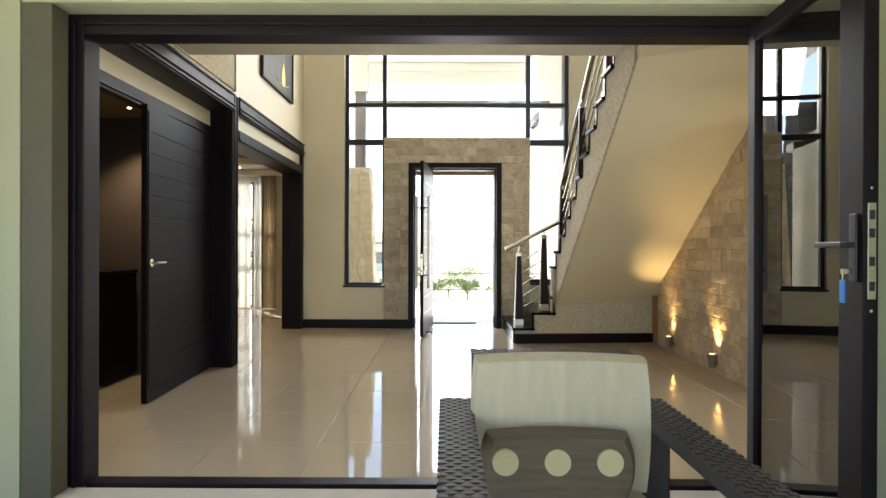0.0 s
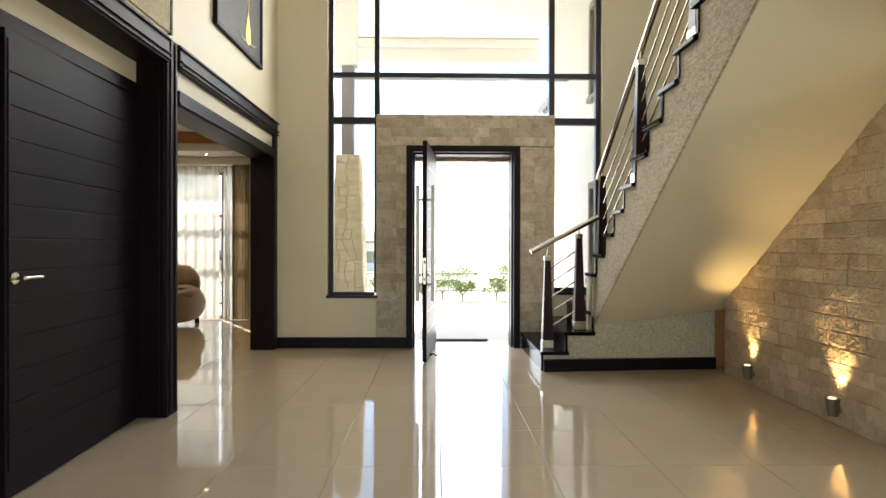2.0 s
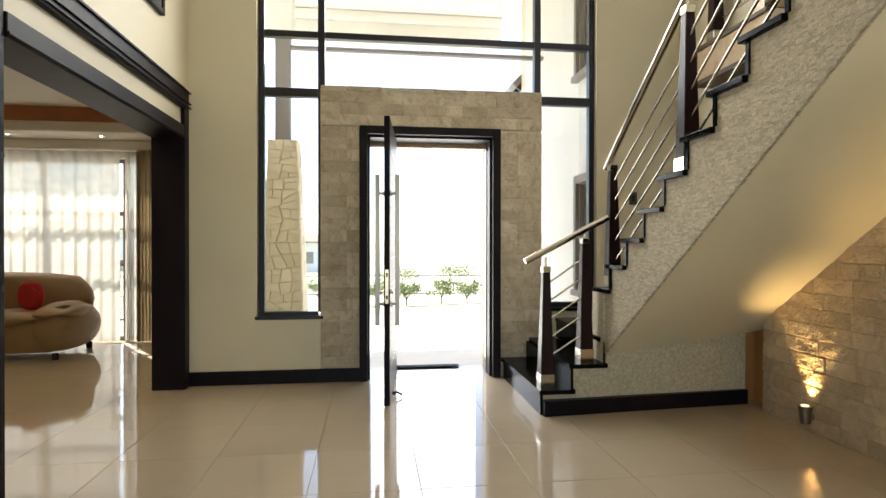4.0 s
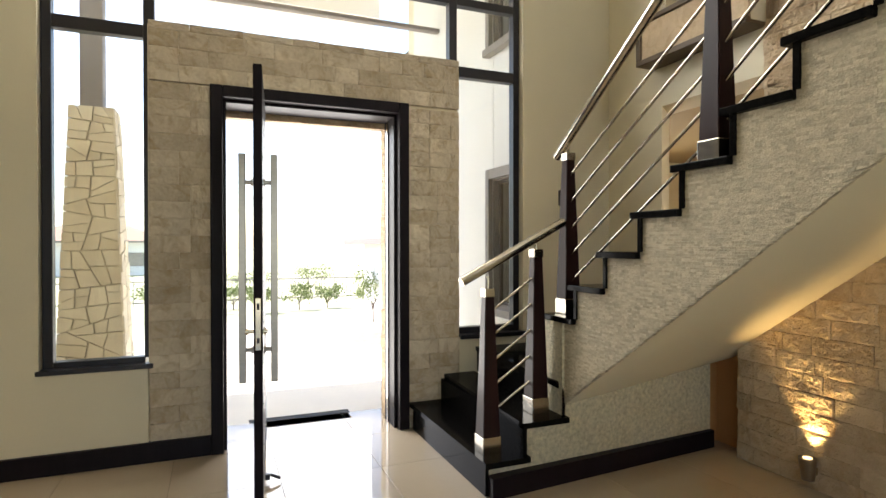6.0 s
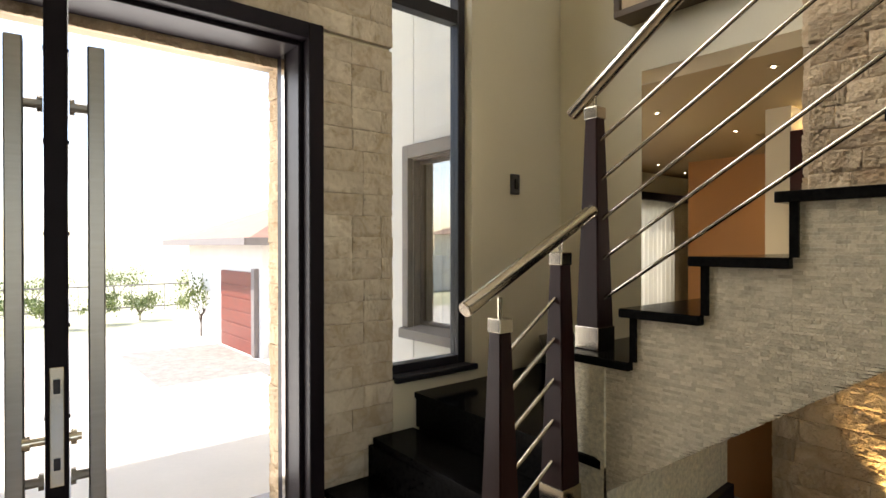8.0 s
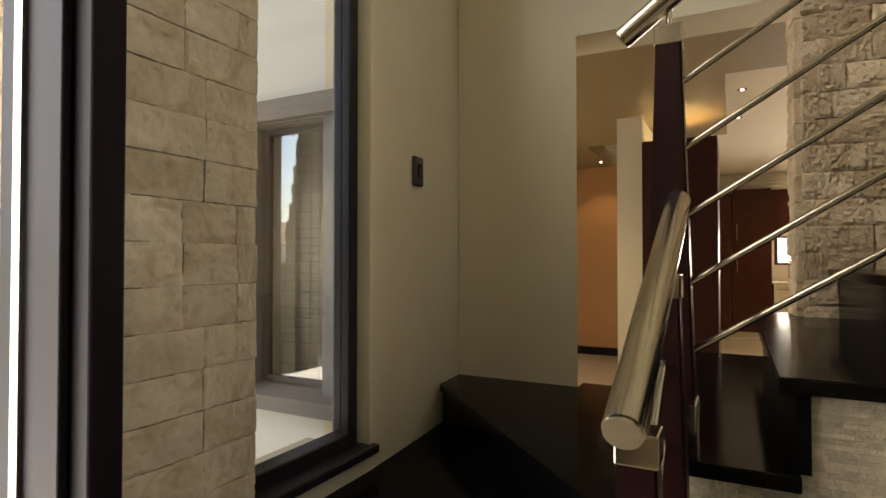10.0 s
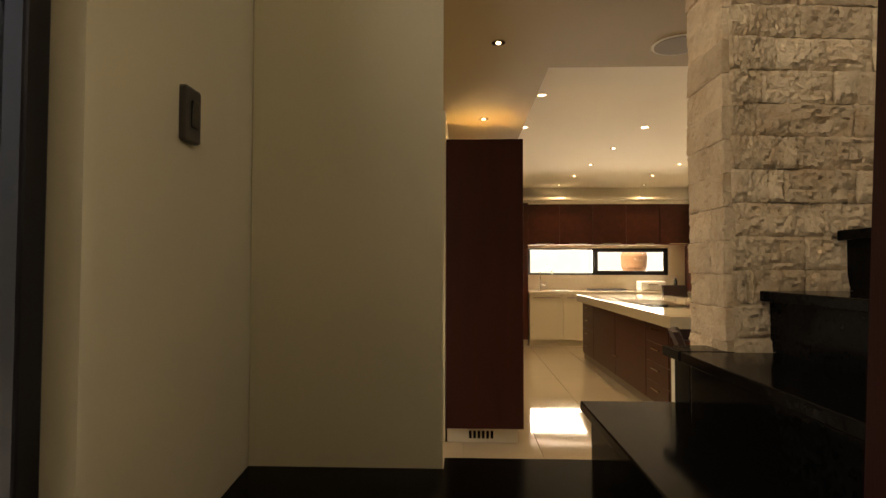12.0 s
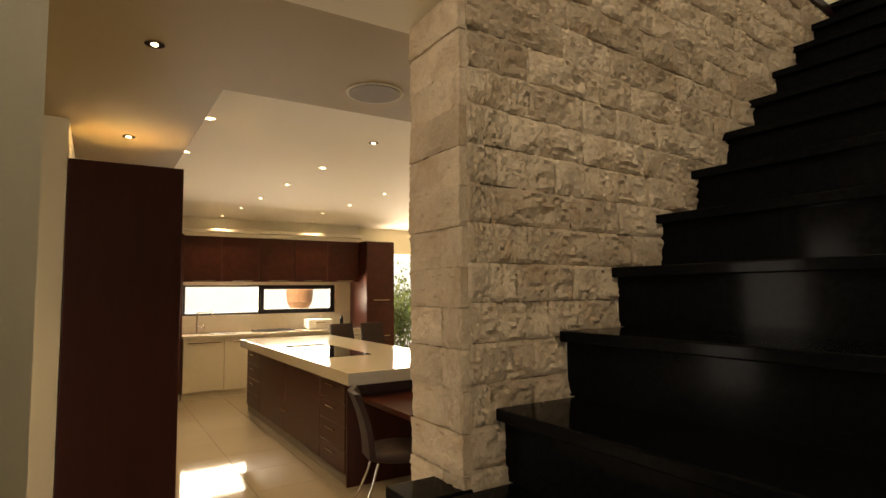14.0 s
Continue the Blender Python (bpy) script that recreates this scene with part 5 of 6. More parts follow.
def dining_chair(x, y, turn, back=0.42):
    ob = thing("dining_chair", (x, y, 0), "dark leather chair with bent chrome legs", "chair", group="kitchen chairs")
    bm = bmesh.new()
    n = 10
    rings = []
    for i in range(n + 1):
        u = i / n
        z = 0.42 + back * u
        yy = y - 0.20 - 0.10 * u * u
        rings.append([bm.verts.new((x + sx * (0.21 - 0.02 * u), yy + sy - 0.02 * (1 - sx * sx), z)) for sx, sy in ((-1, -0.02), (0, -0.035), (1, -0.02), (1, 0.02), (0, 0.01), (-1, 0.02))])
    for a, b in zip(rings, rings[1:]):
        for i in range(6):
            bm.faces.new((a[i], a[(i + 1) % 6], b[(i + 1) % 6], b[i]))
    bm.faces.new(rings[0]); bm.faces.new(rings[-1])
    bmesh.ops.recalc_face_normals(bm, faces=bm.faces)
    part("backrest", bm, DARKLEATHER, ob, smooth=True)
    part("seat", cushion(x - 0.22, x + 0.22, y - 0.23, y + 0.22, 0.38, 0.46, 0.5), DARKLEATHER, ob, smooth=True)
    for sx in (-1, 1):
        for sy in (-1, 1):
            pts = [(x + sx * 0.17, y + sy * 0.16, 0.39), (x + sx * 0.19, y + sy * 0.20, 0.25), (x + sx * 0.21, y + sy * 0.26, 0.10), (x + sx * 0.22, y + sy * 0.31, 0.008)]
            part("leg", sweep(bmesh.new(), pts, 0.009), CHROME, ob, "bent chrome leg", smooth=True)
    ob.rotation_euler = (0, 0, radians(turn))
    return ob


dining_chair(4.99, 5.36, 160)
dining_chair(9.35, 3.90, 100, 0.60)
dining_chair(9.35, 3.42, 95, 0.60)

BRASSY = material("steel_tap", (0.6, 0.58, 0.54), 0.2, metal=1.0)
tap = thing("kitchen_tap", (10.55, 5.86, 0.90), "steel kitchen tap with a square spout", "tap")
part("spout", sweep(bmesh.new(), [(10.6, 5.86, 0.90), (10.6, 5.86, 1.22), (10.47, 5.68, 1.23), (10.465, 5.67, 1.16)], 0.012), BRASSY, tap, smooth=True)
part("lever", boxes((10.58, 10.62, 5.77, 5.85, 0.98, 1.0), bevel=0.003), BRASSY, tap)
sink = thing("sink", (10.45, 6.05, 0.90), "steel sink let into the worktop", "sink")
part("rim", boxes((10.25, 10.68, 5.35, 5.75, 0.8995, 0.904), bevel=0.002), CHROME, sink)
part("bowl", boxes((10.29, 10.64, 5.39, 5.71, 0.9035, 0.9055)), ALU, sink)
gh2 = thing("gas_hob", (10.45, 4.95, 0.90), "steel gas hob with black pan rests", "hob")
part("plate", boxes((10.22, 10.66, 4.44, 5.10, 0.9005, 0.907), bevel=0.002), CHROME, gh2)
for yy in (4.53, 4.69, 4.85, 5.01):
    part("pan_rest", boxes((10.25, 10.63, yy - 0.05, yy - 0.04, 0.907, 0.93), (10.25, 10.63, yy + 0.04, yy + 0.05, 0.907, 0.93), (10.43, 10.45, yy - 0.05, yy + 0.05, 0.925, 0.93)), ALU, gh2)
bb = thing("bread_bin", (10.55, 4.35, 0.90), "white bread bin on the worktop", "bread bin")
part("body", boxes((10.42, 10.70, 3.78, 4.20, 0.90, 1.06), bevel=0.02), WHITE, bb)
part("handle", boxes((10.405, 10.42, 3.92, 4.08, 1.0, 1.015), bevel=0.003), CHROME, bb)
bo = thing("bottle", (10.5, 3.9, 0.90), "dark glass bottle on the worktop", "bottle")
part("body", rod(bmesh.new(), (10.5, 3.60, 0.90), (10.5, 3.60, 1.06), 0.03, 16), BLACKGLASS, bo, smooth=True)
part("neck", rod(bmesh.new(), (10.5, 3.60, 1.06), (10.5, 3.60, 1.12), 0.03, 16, 0.012), BLACKGLASS, bo, smooth=True)
jar = thing("jar", (10.5, 6.12, 0.90), "clear soap jar by the tap", "jar")
part("body", rod(bmesh.new(), (10.66, 5.76, 0.90), (10.66, 5.76, 1.0), 0.035, 16), PANE, jar, smooth=True)
part("lid", rod(bmesh.new(), (10.66, 5.76, 1.0), (10.66, 5.76, 1.03), 0.02, 12), CHROME, jar)
# garden seen through the kitchen windows
POT = material("terracotta_urn", (0.45, 0.22, 0.10), 0.8, vary=0.15)
pot = thing("garden_urn", (13.6, 3.9, 0), "terracotta urn on a low wall outside", "urn")
bm = bmesh.new()
for (r0, z0), (r1, z1) in zip([(0.16, 1.1), (0.27, 1.3), (0.29, 1.55), (0.20, 1.75)], [(0.27, 1.3), (0.29, 1.55), (0.20, 1.75), (0.26, 1.82)]):
    rod(bm, (13.6, 3.35, z0), (13.6, 3.35, z1), r0, 20, r1)
part("body", bm, POT, pot, smooth=True)
setting("garden_wall", boxes((13.3, 13.9, -6, 14, -1.4, 1.10), (16.0, 16.2, -6, 14, -1.4, 2.4)), WHITE, "white garden wall", "wall")
for i in range(5):
    shrub(12.2, 0.1 + i * 0.6, 3.3, 0.55, 1800, 120 + i, "leafy garden bush outside the kitchen", 0.2)

# downlights
LAMP = glow("lamp_glow", (1.0, 0.80, 0.50), 12.0)


def downlight(x, y, z, watts, label="small round recessed ceiling downlight"):
    ob = thing("downlight", (x, y, z), label, "downlight", group="recessed downlights")
    bm = bmesh.new()
    rod(bm, (x, y, z - 0.004), (x, y, z + 0.0), 0.036, 20)
    part("ring", bm, CHROME, ob, "steel ring")
    part("bulb", rod(bmesh.new(), (x, y, z - 0.006), (x, y, z - 0.004), 0.013, 16), LAMP, ob, "glowing bulb")
    if watts:
        lamp = bpy.data.lights.new("downlight_lamp", "SPOT")
        lamp.energy, lamp.color, lamp.spot_size, lamp.spot_blend, lamp.shadow_soft_size = watts * 2.6, (1.0, 0.78, 0.46), radians(110), 0.6, 0.03
        lo = new("downlight_lamp", lamp)
        lo.matrix_world = look((x * S, y * S, (z - 0.02) * S), (x * S, y * S, 0))


for x, y, z, w in ((3.84, 7.01, 2.47, 4), (5.34, 7.03, 2.47, 14), (5.35, 6.57, 2.66, 6), (6.37, 6.59, 2.66, 6), (5.37, 5.38, 2.66, 6), (6.40, 5.42, 2.66, 5), (7.36, 5.47, 2.66, 5), (8.36, 5.50, 2.66, 5), (9.28, 5.53, 2.66, 5),
                   (6.40, 4.30, 2.66, 0), (7.36, 4.32, 2.66, 5), (8.36, 4.34, 2.66, 0), (9.28, 4.38, 2.66, 5), (10.22, 5.6, 2.66, 4), (10.22, 4.2, 2.66, 4),
                   (4.45, 8.2, 2.47, 3), (5.85, 8.10, 2.47, 3), (7.2, 8.10, 2.47, 2), (7.5, 9.9, 2.47, 2), (8.7, 10.1, 2.47, 2), (6.2, 9.6, 2.47, 0),
                   (-2.45, 6.0, 2.45, 3), (-2.45, 7.4, 2.45, 3), (-3.4, 9.8, 2.45, 2), (-4.4, 9.8, 2.45, 2), (-4.2, 7.4, 2.72, 4), (-2.40, 4.70, 2.185, 8)):
    downlight(x, y, z, w)
spk = thing("ceiling_speaker", (4.05, 6.15, 2.47), "round grey ceiling loudspeaker", "loudspeaker")
part("grille", rod(bmesh.new(), (3.90, 6.053, 2.462), (3.90, 6.053, 2.47), 0.125, 32), GREYTRIM, spk)
part("ring", rod(bmesh.new(), (3.90, 6.053, 2.466), (3.90, 6.053, 2.4705), 0.14, 32), CEIL, spk)

# ---------------------------------------------------------------- hall things
sw = thing("light_switch", (2.10, 7.797, 1.61), "dark grey light switch on the cream wall", "light switch")
SWITCH = material("dark_grey_plastic", (0.05, 0.045, 0.042), 0.4)
part("plate", boxes((2.098, 2.168, 7.780, 7.803, 1.56, 1.68), bevel=0.007), SWITCH, sw)
part("rocker", boxes((2.118, 2.148, 7.774, 7.781, 1.59, 1.65), bevel=0.003), BLACKGLASS, sw)

pic = thing("picture", (-1.8, 6.57, 2.84), "dark framed painting with a golden drop shape", "picture")
CANVAS = material("dark_canvas", (0.03, 0.027, 0.025), 0.6, vary=0.6, scale=5, bump=0.1)
GOLD = material("gold_paint", (0.75, 0.52, 0.14), 0.35, metal=0.5, vary=0.2)
part("canvas", boxes((-1.80, -1.775, 6.03, 7.11, 2.87, 3.93)), CANVAS, pic)
for r in ((-1.80, -1.762, 6.0, 6.04, 2.84, 3.96), (-1.80, -1.762, 7.10, 7.14, 2.84, 3.96), (-1.80, -1.762, 6.04, 7.10, 2.84, 2.88), (-1.80, -1.762, 6.04, 7.10, 3.92, 3.96)):
    part("frame_bar", boxes(r, bevel=0.004), WENGE, pic)
bm = bmesh.new()
N = 28
drop_o = []
for i in range(N):
    a = 2 * math.pi * i / N
    drop_o.append((6.74 + 0.085 * math.sin(a) * (1 - math.cos(a)) * 0.6, 3.10 + 0.16 * math.cos(a)))
prism(bm, drop_o, "x", -1.775, -1.770)
prism(bm, [(6.735, 3.25), (6.745, 3.25), (6.80, 3.75), (6.79, 3.76)], "x", -1.775, -1.770)
part("drop", bm, GOLD, pic, "golden drop")
part("flourish", prism(bmesh.new(), [(6.50, 2.98), (6.62, 2.94), (6.9, 2.97), (7.0, 3.02), (6.9, 2.985), (6.62, 2.96)], "x", -1.775, -1.771), GREYPAINT, pic, "pale grey brush stroke")

SPOTGLOW = glow("uplight_glow", (1.0, 0.72, 0.32), 1.2)


def uplight(x, y, z):
    ob = thing("uplight", (x, y, z), "small steel uplight washing the stone wall", "wall light", group="uplights on the stone wall")
    bm = rod(bmesh.new(), (x - 0.048, y, z), (x - 0.052, y, z + 0.11), 0.030, 18, 0.042)
    part("shade", bm, STEEL, ob, smooth=True)
    part("bracket", boxes((x - 0.045, x, y - 0.02, y + 0.02, z + 0.02, z + 0.06), bevel=0.004), CHROME, ob)
    part("bulb", rod(bmesh.new(), (x - 0.052, y, z + 0.106), (x - 0.052, y, z + 0.1115), 0.022, 16), SPOTGLOW, ob, "glowing bulb")
    lamp = bpy.data.lights.new("uplight_lamp", "SPOT")
    lamp.energy, lamp.color, lamp.spot_size, lamp.spot_blend, lamp.shadow_soft_size = 9.0, (1.0, 0.66, 0.26), radians(76), 0.9, 0.012
    lo = new("uplight_lamp", lamp)
    lo.matrix_world = look(((x - 0.050) * S, y * S, (z + 0.12) * S), ((x + 0.01) * S, y * S, (z + 0.95) * S))


uplight(2.480, 6.06, 0.062)
uplight(2.452, 5.07, 0.068)

# edge of the upper landing above the kitchen opening
lg = thing("landing_edge", (2.5, 6.9, 2.53), "stone faced edge of the upper landing in a dark wooden frame", "landing edge", kind="structure")
part("slab", boxes((2.47, 2.609, 6.425, 7.30, 2.545, 2.83)), CREAM, lg)
part("stone_face", boxes((2.455, 2.469, 6.43, 7.285, 2.565, 2.81)), SPLIT, lg, "rough sandstone panel")
for y0, y1, z0, z1 in ((6.43, 7.325, 2.525, 2.563), (6.43, 7.325, 2.812, 2.845), (7.286, 7.325, 2.563, 2.812)):
    part("edge_strip", boxes((2.435, 2.609, y0, y1, z0, z1), bevel=0.004), EDGEWOOD, lg, "olive-brown wooden edge strip")
newel((2.52, 7.13, 2.846), 0.93, "tapered dark red wooden newel post on the upper landing")
newel((2.52, 6.55, 2.846), 0.93, "tapered dark red wooden newel post on the upper landing")
rail_bars((2.52, 7.13, 2.846), (2.52, 6.55, 2.846), 0.9, 0.9)

# ---------------------------------------------------------------- patio
WICKER = material("grey_brown_wicker", (0.050, 0.043, 0.042), 0.6, vary=0.25, scale=10)
LINEN = material("cream_linen", (0.66, 0.58, 0.42), 0.9, vary=0.12, scale=4, fine=90, stretch=(6, 6, 1), bump=0.25, bump_scale=220)
TAUPE = material("taupe_cushion_cloth", (0.16, 0.12, 0.085), 0.9, vary=0.25, scale=6, fine=80, stretch=(1, 8, 8), bump=0.2, bump_scale=200)
DOTS = material("cream_dot_cloth", (0.62, 0.55, 0.33), 0.9, vary=0.1, fine=80, bump=0.15, bump_scale=200)


def weave(bm, x0, x1, y0, y1, z0, z1, face, step=0.020):
    """Woven strands on one face of a block."""
    if face == "top":
        i = 0
        y = y0
        while y < y1 - 0.005:
            x = x0
            j = 0
            while x < x1 - 0.005:
                if (i + j) % 2 == 0:
                    box(bm, x - 0.003, min(x + step + 0.003, x1), y + 0.002, min(y + step - 0.002, y1), z1 - 0.002, z1 + 0.005)
                else:
                    box(bm, x + 0.002, min(x + step - 0.002, x1), y - 0.003, min(y + step + 0.003, y1), z1 - 0.002, z1 + 0.0012)
                x += step
                j += 1
            y += step
            i += 1
    return bm


ac = thing("patio_armchair", (0.53, 1.95, 0), "wicker patio armchair with cream cushions, facing the garden", "armchair")
part("arm", weave(boxes((0.09, 0.205, 1.50, 2.38, 0.46, 0.515), (0.09, 0.205, 1.50, 1.60, 0, 0.46), (0.09, 0.205, 2.28, 2.38, 0, 0.46), bevel=0.012), 0.09, 0.205, 1.50, 2.38, 0.46, 0.515, "top"), WICKER, ac, "woven wicker arm")
part("arm", weave(boxes((0.80, 0.915, 1.50, 2.38, 0.46, 0.515), (0.80, 0.915, 1.50, 1.60, 0, 0.46), (0.80, 0.915, 2.28, 2.38, 0, 0.46), bevel=0.012), 0.80, 0.915, 1.50, 2.38, 0.46, 0.515, "top"), WICKER, ac, "woven wicker arm")
part("back_frame", weave(boxes((0.205, 0.80, 2.33, 2.42, 0.10, 0.690), bevel=0.015), 0.205, 0.80, 2.33, 2.42, 0.10, 0.690, "top"), WICKER, ac, "woven wicker back")
part("seat_frame", boxes((0.205, 0.80, 1.52, 2.32, 0.05, 0.14), bevel=0.01), WICKER, ac)
part("seat_cushion", cushion(0.215, 0.79, 1.50, 2.18, 0.14, 0.285, 0.25), LINEN, ac, smooth=True)
part("back_cushion", cushion(0.195, 0.812, 2.16, 2.325, 0.24, 0.712, 0.16), LINEN, ac, "cream linen back cushion", smooth=True)
sc = thing("scatter_cushion", (0.53, 2.10, 0.28), "taupe scatter cushion with three cream dots", "cushion")
sc_body = part("body", cushion(0.215, 0.715, 2.02, 2.15, 0.27, 0.50, 0.35), TAUPE, sc, smooth=True)
for i, x in enumerate((0.295, 0.457, 0.62)):
    part("dot", rod(bmesh.new(), (x, 2.030, 0.415), (x, 2.0155, 0.415), 0.041, 22), DOTS, sc, "cream dot")

pd = thing("patio_door_leaf", (1.47, 2.80, 0), "glazed dark folding patio door leaf standing open", "door")
A, B = Vector((1.445, 2.72, 0)), Vector((1.385, 1.97, 0))
Dv = (B - A).normalized()
Nv = Vector((-Dv.y, Dv.x, 0))


def leaf_box(u0, u1, z0, z1, t0, t1, bevel=0.004):
    """A bar of the leaf: u along it, t across it."""
    bm = boxes((u0, u1, t0, t1, z0, z1), bevel=bevel)
    bmesh.ops.transform(bm, matrix=Matrix.Translation(A) @ Matrix((Dv, Nv, Vector((0, 0, 1)))).transposed().to_4x4(), verts=bm.verts)
    return bm


W = (B - A).length
part("stile", leaf_box(0.0, 0.06, 0.02, 2.03, -0.022, 0.022), WENGE, pd)
part("stile", leaf_box(W - 0.12, W, 0.02, 2.03, -0.022, 0.022), WENGE, pd)
part("top_rail", leaf_box(0.06, W - 0.12, 1.96, 2.03, -0.022, 0.022), WENGE, pd)
part("bottom_rail", leaf_box(0.06, W - 0.12, 0.02, 0.11, -0.022, 0.022), WENGE, pd)
p = part("pane", leaf_box(0.06, W - 0.12, 0.11, 1.96, -0.004, 0.004, 0), glass("tinted_door_glass", 0.0, (0.16, 0.165, 0.15), 0.34), pd, "tinted glass pane")
pl2 = part("lock_plate", leaf_box(W, W + 0.004, 0.93, 1.22, -0.012, 0.012, 0.001), CHROME, pd, "steel lock plate on the edge")
for zz in (0.955, 1.03, 1.115, 1.17):
    part("latch", leaf_box(W + 0.003, W + 0.007, zz, zz + 0.028, -0.007, 0.007, 0.001), ALU, pl2, "dark latch in the lock plate")
for zz in (0.89, 1.26):
    part("screw", leaf_box(W + 0.0, W + 0.003, zz, zz + 0.009, -0.004, 0.004, 0.001), CHROME, pd)
hp = part("handle_plate", leaf_box(W - 0.055, W - 0.022, 0.98, 1.19, -0.031, -0.022), ALU, pd, "black handle plate")
part("lever_handle", leaf_box(W - 0.17, W - 0.03, 1.085, 1.103, -0.070, -0.056), ALU, hp)
part("spindle", leaf_box(W - 0.046, W - 0.030, 1.085, 1.103, -0.058, -0.031), ALU, hp)
BLUETAG = material("blue_plastic_tag", (0.02, 0.22, 0.62), 0.4, vary=0.05)
kt = thing("key_with_tag", (1.43, 2.05, 1.0), "key with a bright blue plastic tag in the lock", "key")
part("key", leaf_box(W - 0.043, W - 0.036, 1.003, 1.02, -0.062, -0.031, 0.001), CHROME, kt, "steel key")
part("tag", leaf_box(W - 0.052, W - 0.030, 0.915, 0.985, -0.060, -0.054, 0.002), BLUETAG, kt, "blue plastic tag")
part("ring", leaf_box(W - 0.042, W - 0.038, 0.98, 1.006, -0.059, -0.055, 0.001), CHROME, kt)
pier2 = setting("stone_column_patio", boxes((-2.3, -1.835, 2.665, 2.70, 0, 2.75)), MORTAR, "stone clad part of the patio wall", "column")
setting("wall_patio_strip", boxes((-1.83, -1.705, 2.655, 2.70, 0, 2.75)), OLIVE, "pale olive painted strip of the patio wall", "wall")
setting("trim_patio", boxes((-1.702, -1.572, 2.66, 2.766, 0, 2.118), bevel=0.004), SHADED_OLIVE, "olive plaster band round the patio door, shade in its colour", "trim")

# ---------------------------------------------------------------- stones and tiles
LEN_A = [0.16, 0.22, 0.30, 0.38]
CLADS = stone_set("stone", CLAD, LEN_A, 0.10, 0.028, 0.0075, 4)
SPLITS = stone_set("stone", SPLIT, LEN_A, 0.098, 0.030, 0.0175, 4)
HEWN = stone_set("stone", SPLIT, LEN_A, 0.098, 0.030, 0.0105, 4)
FIELDS = stone_set("stone", FIELD, [0.10, 0.15, 0.20], 0.125, 0.045, 0.014, 3)
# door surround
lay(wall_front, CLADS, (-0.715, 7.80, 0.115), (1, 0, 0), (0, -1, 0), 0.33, 2.105, 0.1, LEN_A[:2], 1)
lay(wall_front, CLADS, (0.864, 7.80, 0.0), (1, 0, 0), (0, -1, 0), 0.385, 2.22, 0.1, LEN_A[:3], 2)
lay(wall_front, CLADS, (-0.715, 7.80, 2.22), (1, 0, 0), (0, -1, 0), 1.964, 0.345, 0.1, LEN_A, 3)
# wall beside the stairs: above the flight, then below it
ds = Vector((stone_x(6.425) - stone_x(3.95), 2.475, 0)).normalized()
lay(wall_stone, SPLITS, (stone_x(3.95), 3.95, 0.60), tuple(ds), (-ds.y, ds.x, 0), 2.48, 2.32, 0.098, LEN_A, 5, keep=lambda m, w, z: m.z + 0.098 > RISE * (7 + math.floor((6.306 - m.y - w / 2) / GO)) - 0.1)
setting("coping_stone_wall", prism(bmesh.new(), [(stone_x(6.45) - 0.05, 6.45), (2.88, 6.45), (2.96, 3.95), (stone_x(3.95) - 0.05, 3.95)], "z", 2.921, 2.96), POST, "dark red-brown wooden coping on the stone wall", "coping")
setting("wall_landing", boxes((2.86, 2.96, 3.95, 6.43, 2.962, TOP)), CREAM, "cream wall of the upper landing", "wall")
lay(wall_stone, HEWN, (2.84, 6.41, 0.0), (-1, 0, 0), (0, 1, 0), 0.25, 2.92, 0.098, [0.16, 0.22], 6)
low = setting("wall_stone_low", prism(bmesh.new(), [(2.455, 4.50), (2.515, 6.52), (2.60, 6.52), (2.60, 4.50)], "z", 0, 0.3), MORTAR, "stone clad wall under the stairs", "wall")
part("backing", prism(bmesh.new(), [(4.50, 0.3), (6.30, 0.3), (6.30, soffit_z(6.30, 2.6) + 0.1), (4.50, soffit_z(4.50, 2.6) + 0.1)], "x", 2.58, 2.66), MORTAR, low)
dl = Vector((0.06, 2.05, 0)).normalized()
lay(low, HEWN, (2.465, 4.48, 0.0), tuple(dl), (-dl.y, dl.x, 0), 2.05, 2.3, 0.098, LEN_A, 7, keep=lambda m, w, z: m.z < soffit_z(m.y, 2.5) + 0.06)
lay(low, HEWN, (2.66, 4.47, 0.0), (-1, 0, 0), (0, -1, 0), 0.22, 2.5, 0.098, [0.16, 0.22], 8)
lay(pier2, FIELDS, (-2.3, 2.665, 0.0), (1, 0, 0), (0, -1, 0), 0.46, 2.7, 0.125, [0.10, 0.15, 0.20], 9)
# pier stones: irregular flat stones with open joints on its two seen sides
def area2(poly):
    return abs(sum(a[0] * b[1] - b[0] * a[1] for a, b in zip(poly, poly[1:] + poly[:1]))) / 2


def shards(poly, size, r):
    """Break a flat outline into irregular stones."""
    if area2(poly) < size * r.uniform(0.7, 1.7):
        return [poly]
    us, vs = [p[0] for p in poly], [p[1] for p in poly]
    c = (sum(us) / len(us) + r.uniform(-0.02, 0.02), sum(vs) / len(vs) + r.uniform(-0.02, 0.02))
    ang = (0 if (max(us) - min(us)) > 1.25 * (max(vs) - min(vs)) else math.pi / 2) + r.gauss(0, 0.22)
    nx, ny = math.cos(ang), math.sin(ang)
    side = [(p[0] - c[0]) * nx + (p[1] - c[1]) * ny for p in poly]
    one, two = [], []
    for k in range(len(poly)):
        p, q, sp, sq = poly[k], poly[(k + 1) % len(poly)], side[k], side[(k + 1) % len(poly)]
        (one if sp >= 0 else two).append(p)
        if (sp >= 0) != (sq >= 0):
            t = sp / (sp - sq)
            m = (p[0] + (q[0] - p[0]) * t, p[1] + (q[1] - p[1]) * t)
            one.append(m)
            two.append(m)
    if len(one) < 3 or len(two) < 3:
        return [poly]
    return shards(one, size, r) + shards(two, size, r)


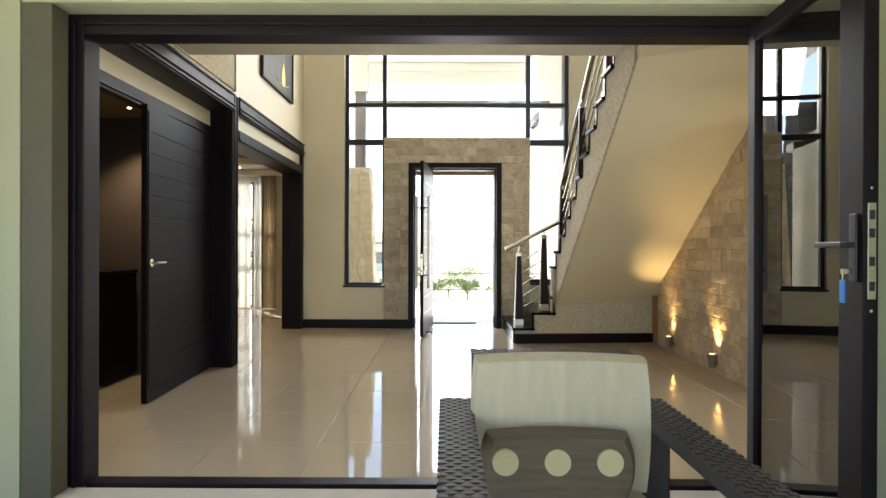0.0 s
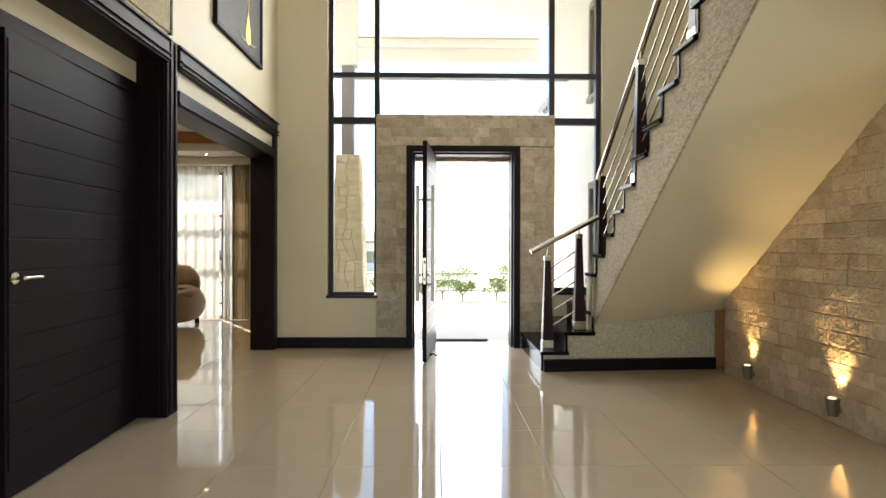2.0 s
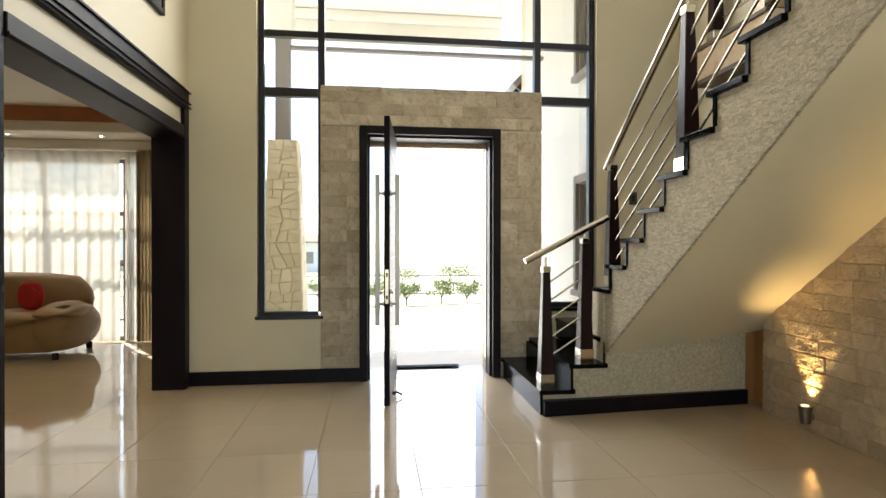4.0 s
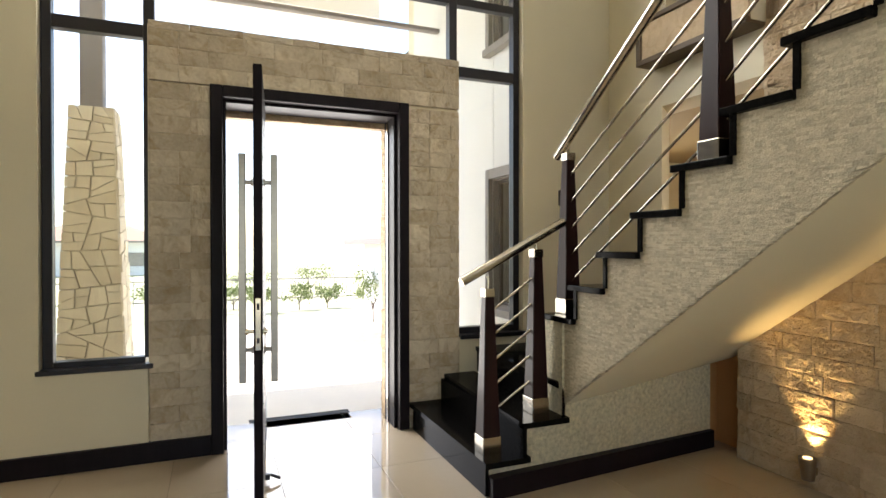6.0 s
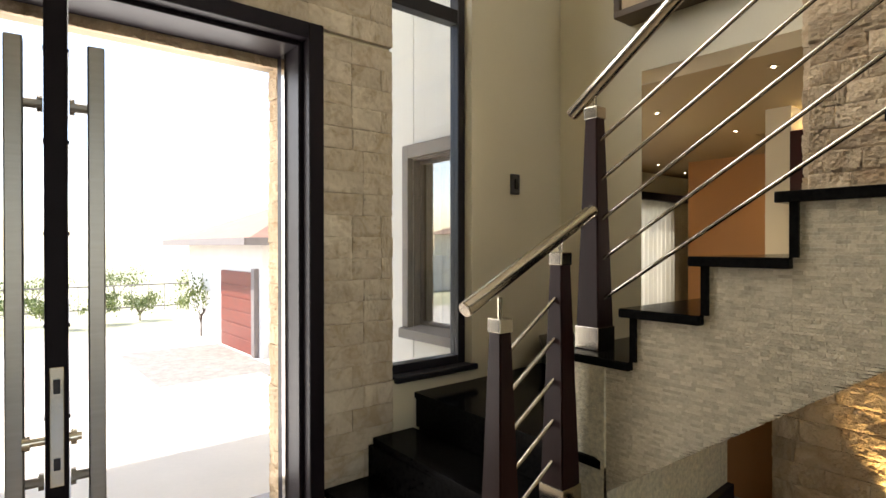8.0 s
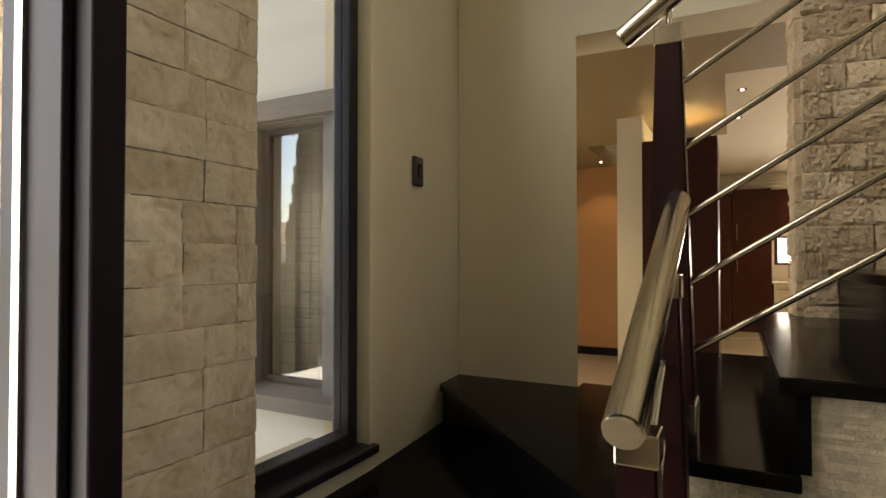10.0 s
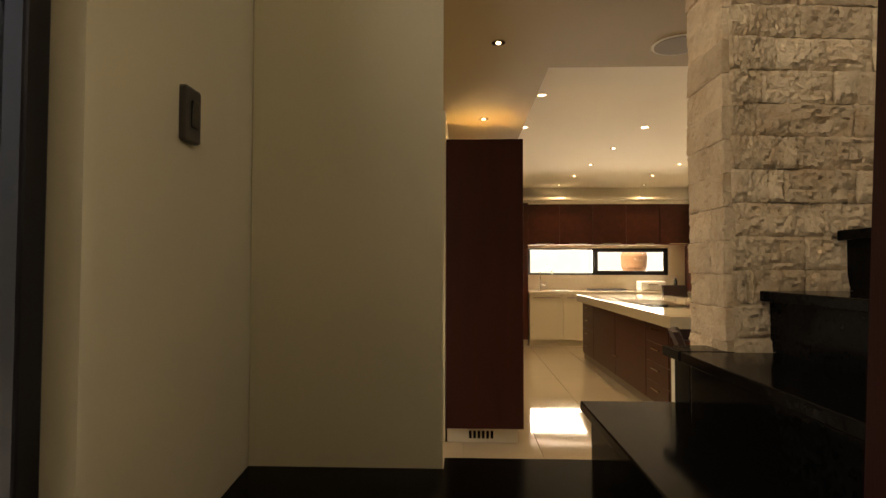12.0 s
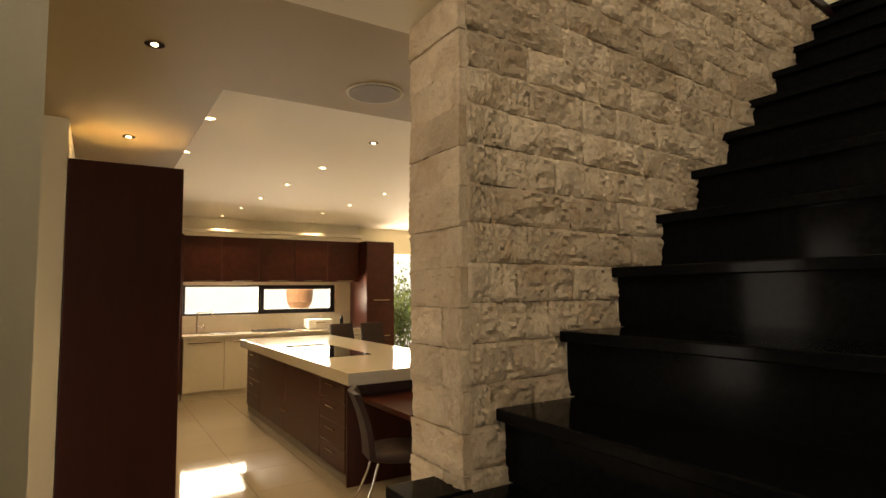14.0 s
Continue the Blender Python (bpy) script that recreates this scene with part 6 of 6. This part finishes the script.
r = random.Random(12)
for side_face in (False, True):
    h0, h1 = pier_half(0), pier_half(2.42)
    for poly in shards([(-h0, 0.0), (h0, 0.0), (h1, 2.42), (-h1, 2.42)], 0.017, r):
        cu, cv = sum(p[0] for p in poly) / len(poly), sum(p[1] for p in poly) / len(poly)
        k = 1 - 0.0030 / math.sqrt(area2(poly)) * 2
        proud = r.uniform(0.024, 0.034)
        bm = bmesh.new()
        rings = []
        for shrink, dep in ((k, 0.0), (k, proud - 0.006), (k * 0.955, proud)):
            ring = []
            for u, v in poly:
                u, v = cu + (u - cu) * shrink, cv + (v - cv) * shrink
                off = pier_half(v) - 0.022 + dep
                ring.append(bm.verts.new((-1.315 + off, 9.72 + u, v) if side_face else (-1.315 + u, 9.72 - off, v)))
            rings.append(ring)
        bm.faces.new(rings[0])
        bm.faces.new(rings[2])
        for a, b in zip(rings, rings[1:]):
            for q in range(len(a)):
                bm.faces.new((a[q], a[(q + 1) % len(a)], b[(q + 1) % len(a)], b[q]))
        bmesh.ops.recalc_face_normals(bm, faces=bm.faces)
        part("stone", bm, FIELD, pier)

# rough stone edge outside the front door
setting("wall_porch_cladding", boxes((0.815, 1.19, 8.05, 8.16, 0, 2.5), (-0.70, 0.815, 8.065, 8.16, 2.10, 2.5)), MORTAR, "stone cladding outside the front door", "wall")
edge = bpy.data.objects["wall_porch_cladding"]
lay(edge, HEWN, (0.815, 8.16, 0.0), (0, -1, 0), (-1, 0, 0), 0.12, 2.12, 0.098, [0.16], 21)
lay(edge, HEWN, (-0.33, 8.065, 2.09), (1, 0, 0), (0, -1, 0), 1.12, 0.098, 0.098, LEN_A, 22)
# timber eave of the wing roof
ev = thing("timber_eave", (1.9, 10.7, 3.5), "dark timber eave of the wing roof", "eave", kind="structure")
part("fascia", prism(bmesh.new(), [(1.72, 3.52), (2.6, 4.42), (2.6, 4.30), (1.78, 3.46)], "y", 10.7, 11.5), GREYPAINT, ev, "grey fascia board")
for k in range(4):
    y = 10.74 + k * 0.2
    part("rafter", prism(bmesh.new(), [(1.80, 3.475), (2.6, 4.295), (2.6, 4.19), (1.86, 3.43)], "y", y, y + 0.06), POST, ev, "dark rafter")

T = 0.545
tile_me = mesh_of("tile", boxes((0.0012, T - 0.0012, 0.0012, T - 0.0012, -0.012, 0.0), bevel=0.0012), TILE)
for i in range(-8, 20):
    for j in range(-6, 9):
        x, y = -0.04 + i * T, 6.10 + j * T
        hall = -2.4 < x < 2.75 and 2.4 < y < 7.8
        living = -5.0 < x < -1.9 and 5.0 < y < 10.3
        kitchen = 2.7 < x < 10.4 and 3.0 < y < 8.2
        if (hall or living or kitchen) and y > 2.55:
            ob = new("tile", tile_me)
            ob.parent = floor
            ob.location = (x * S, y * S, 0)
            ob.rotation_euler = (0, 0, 0)
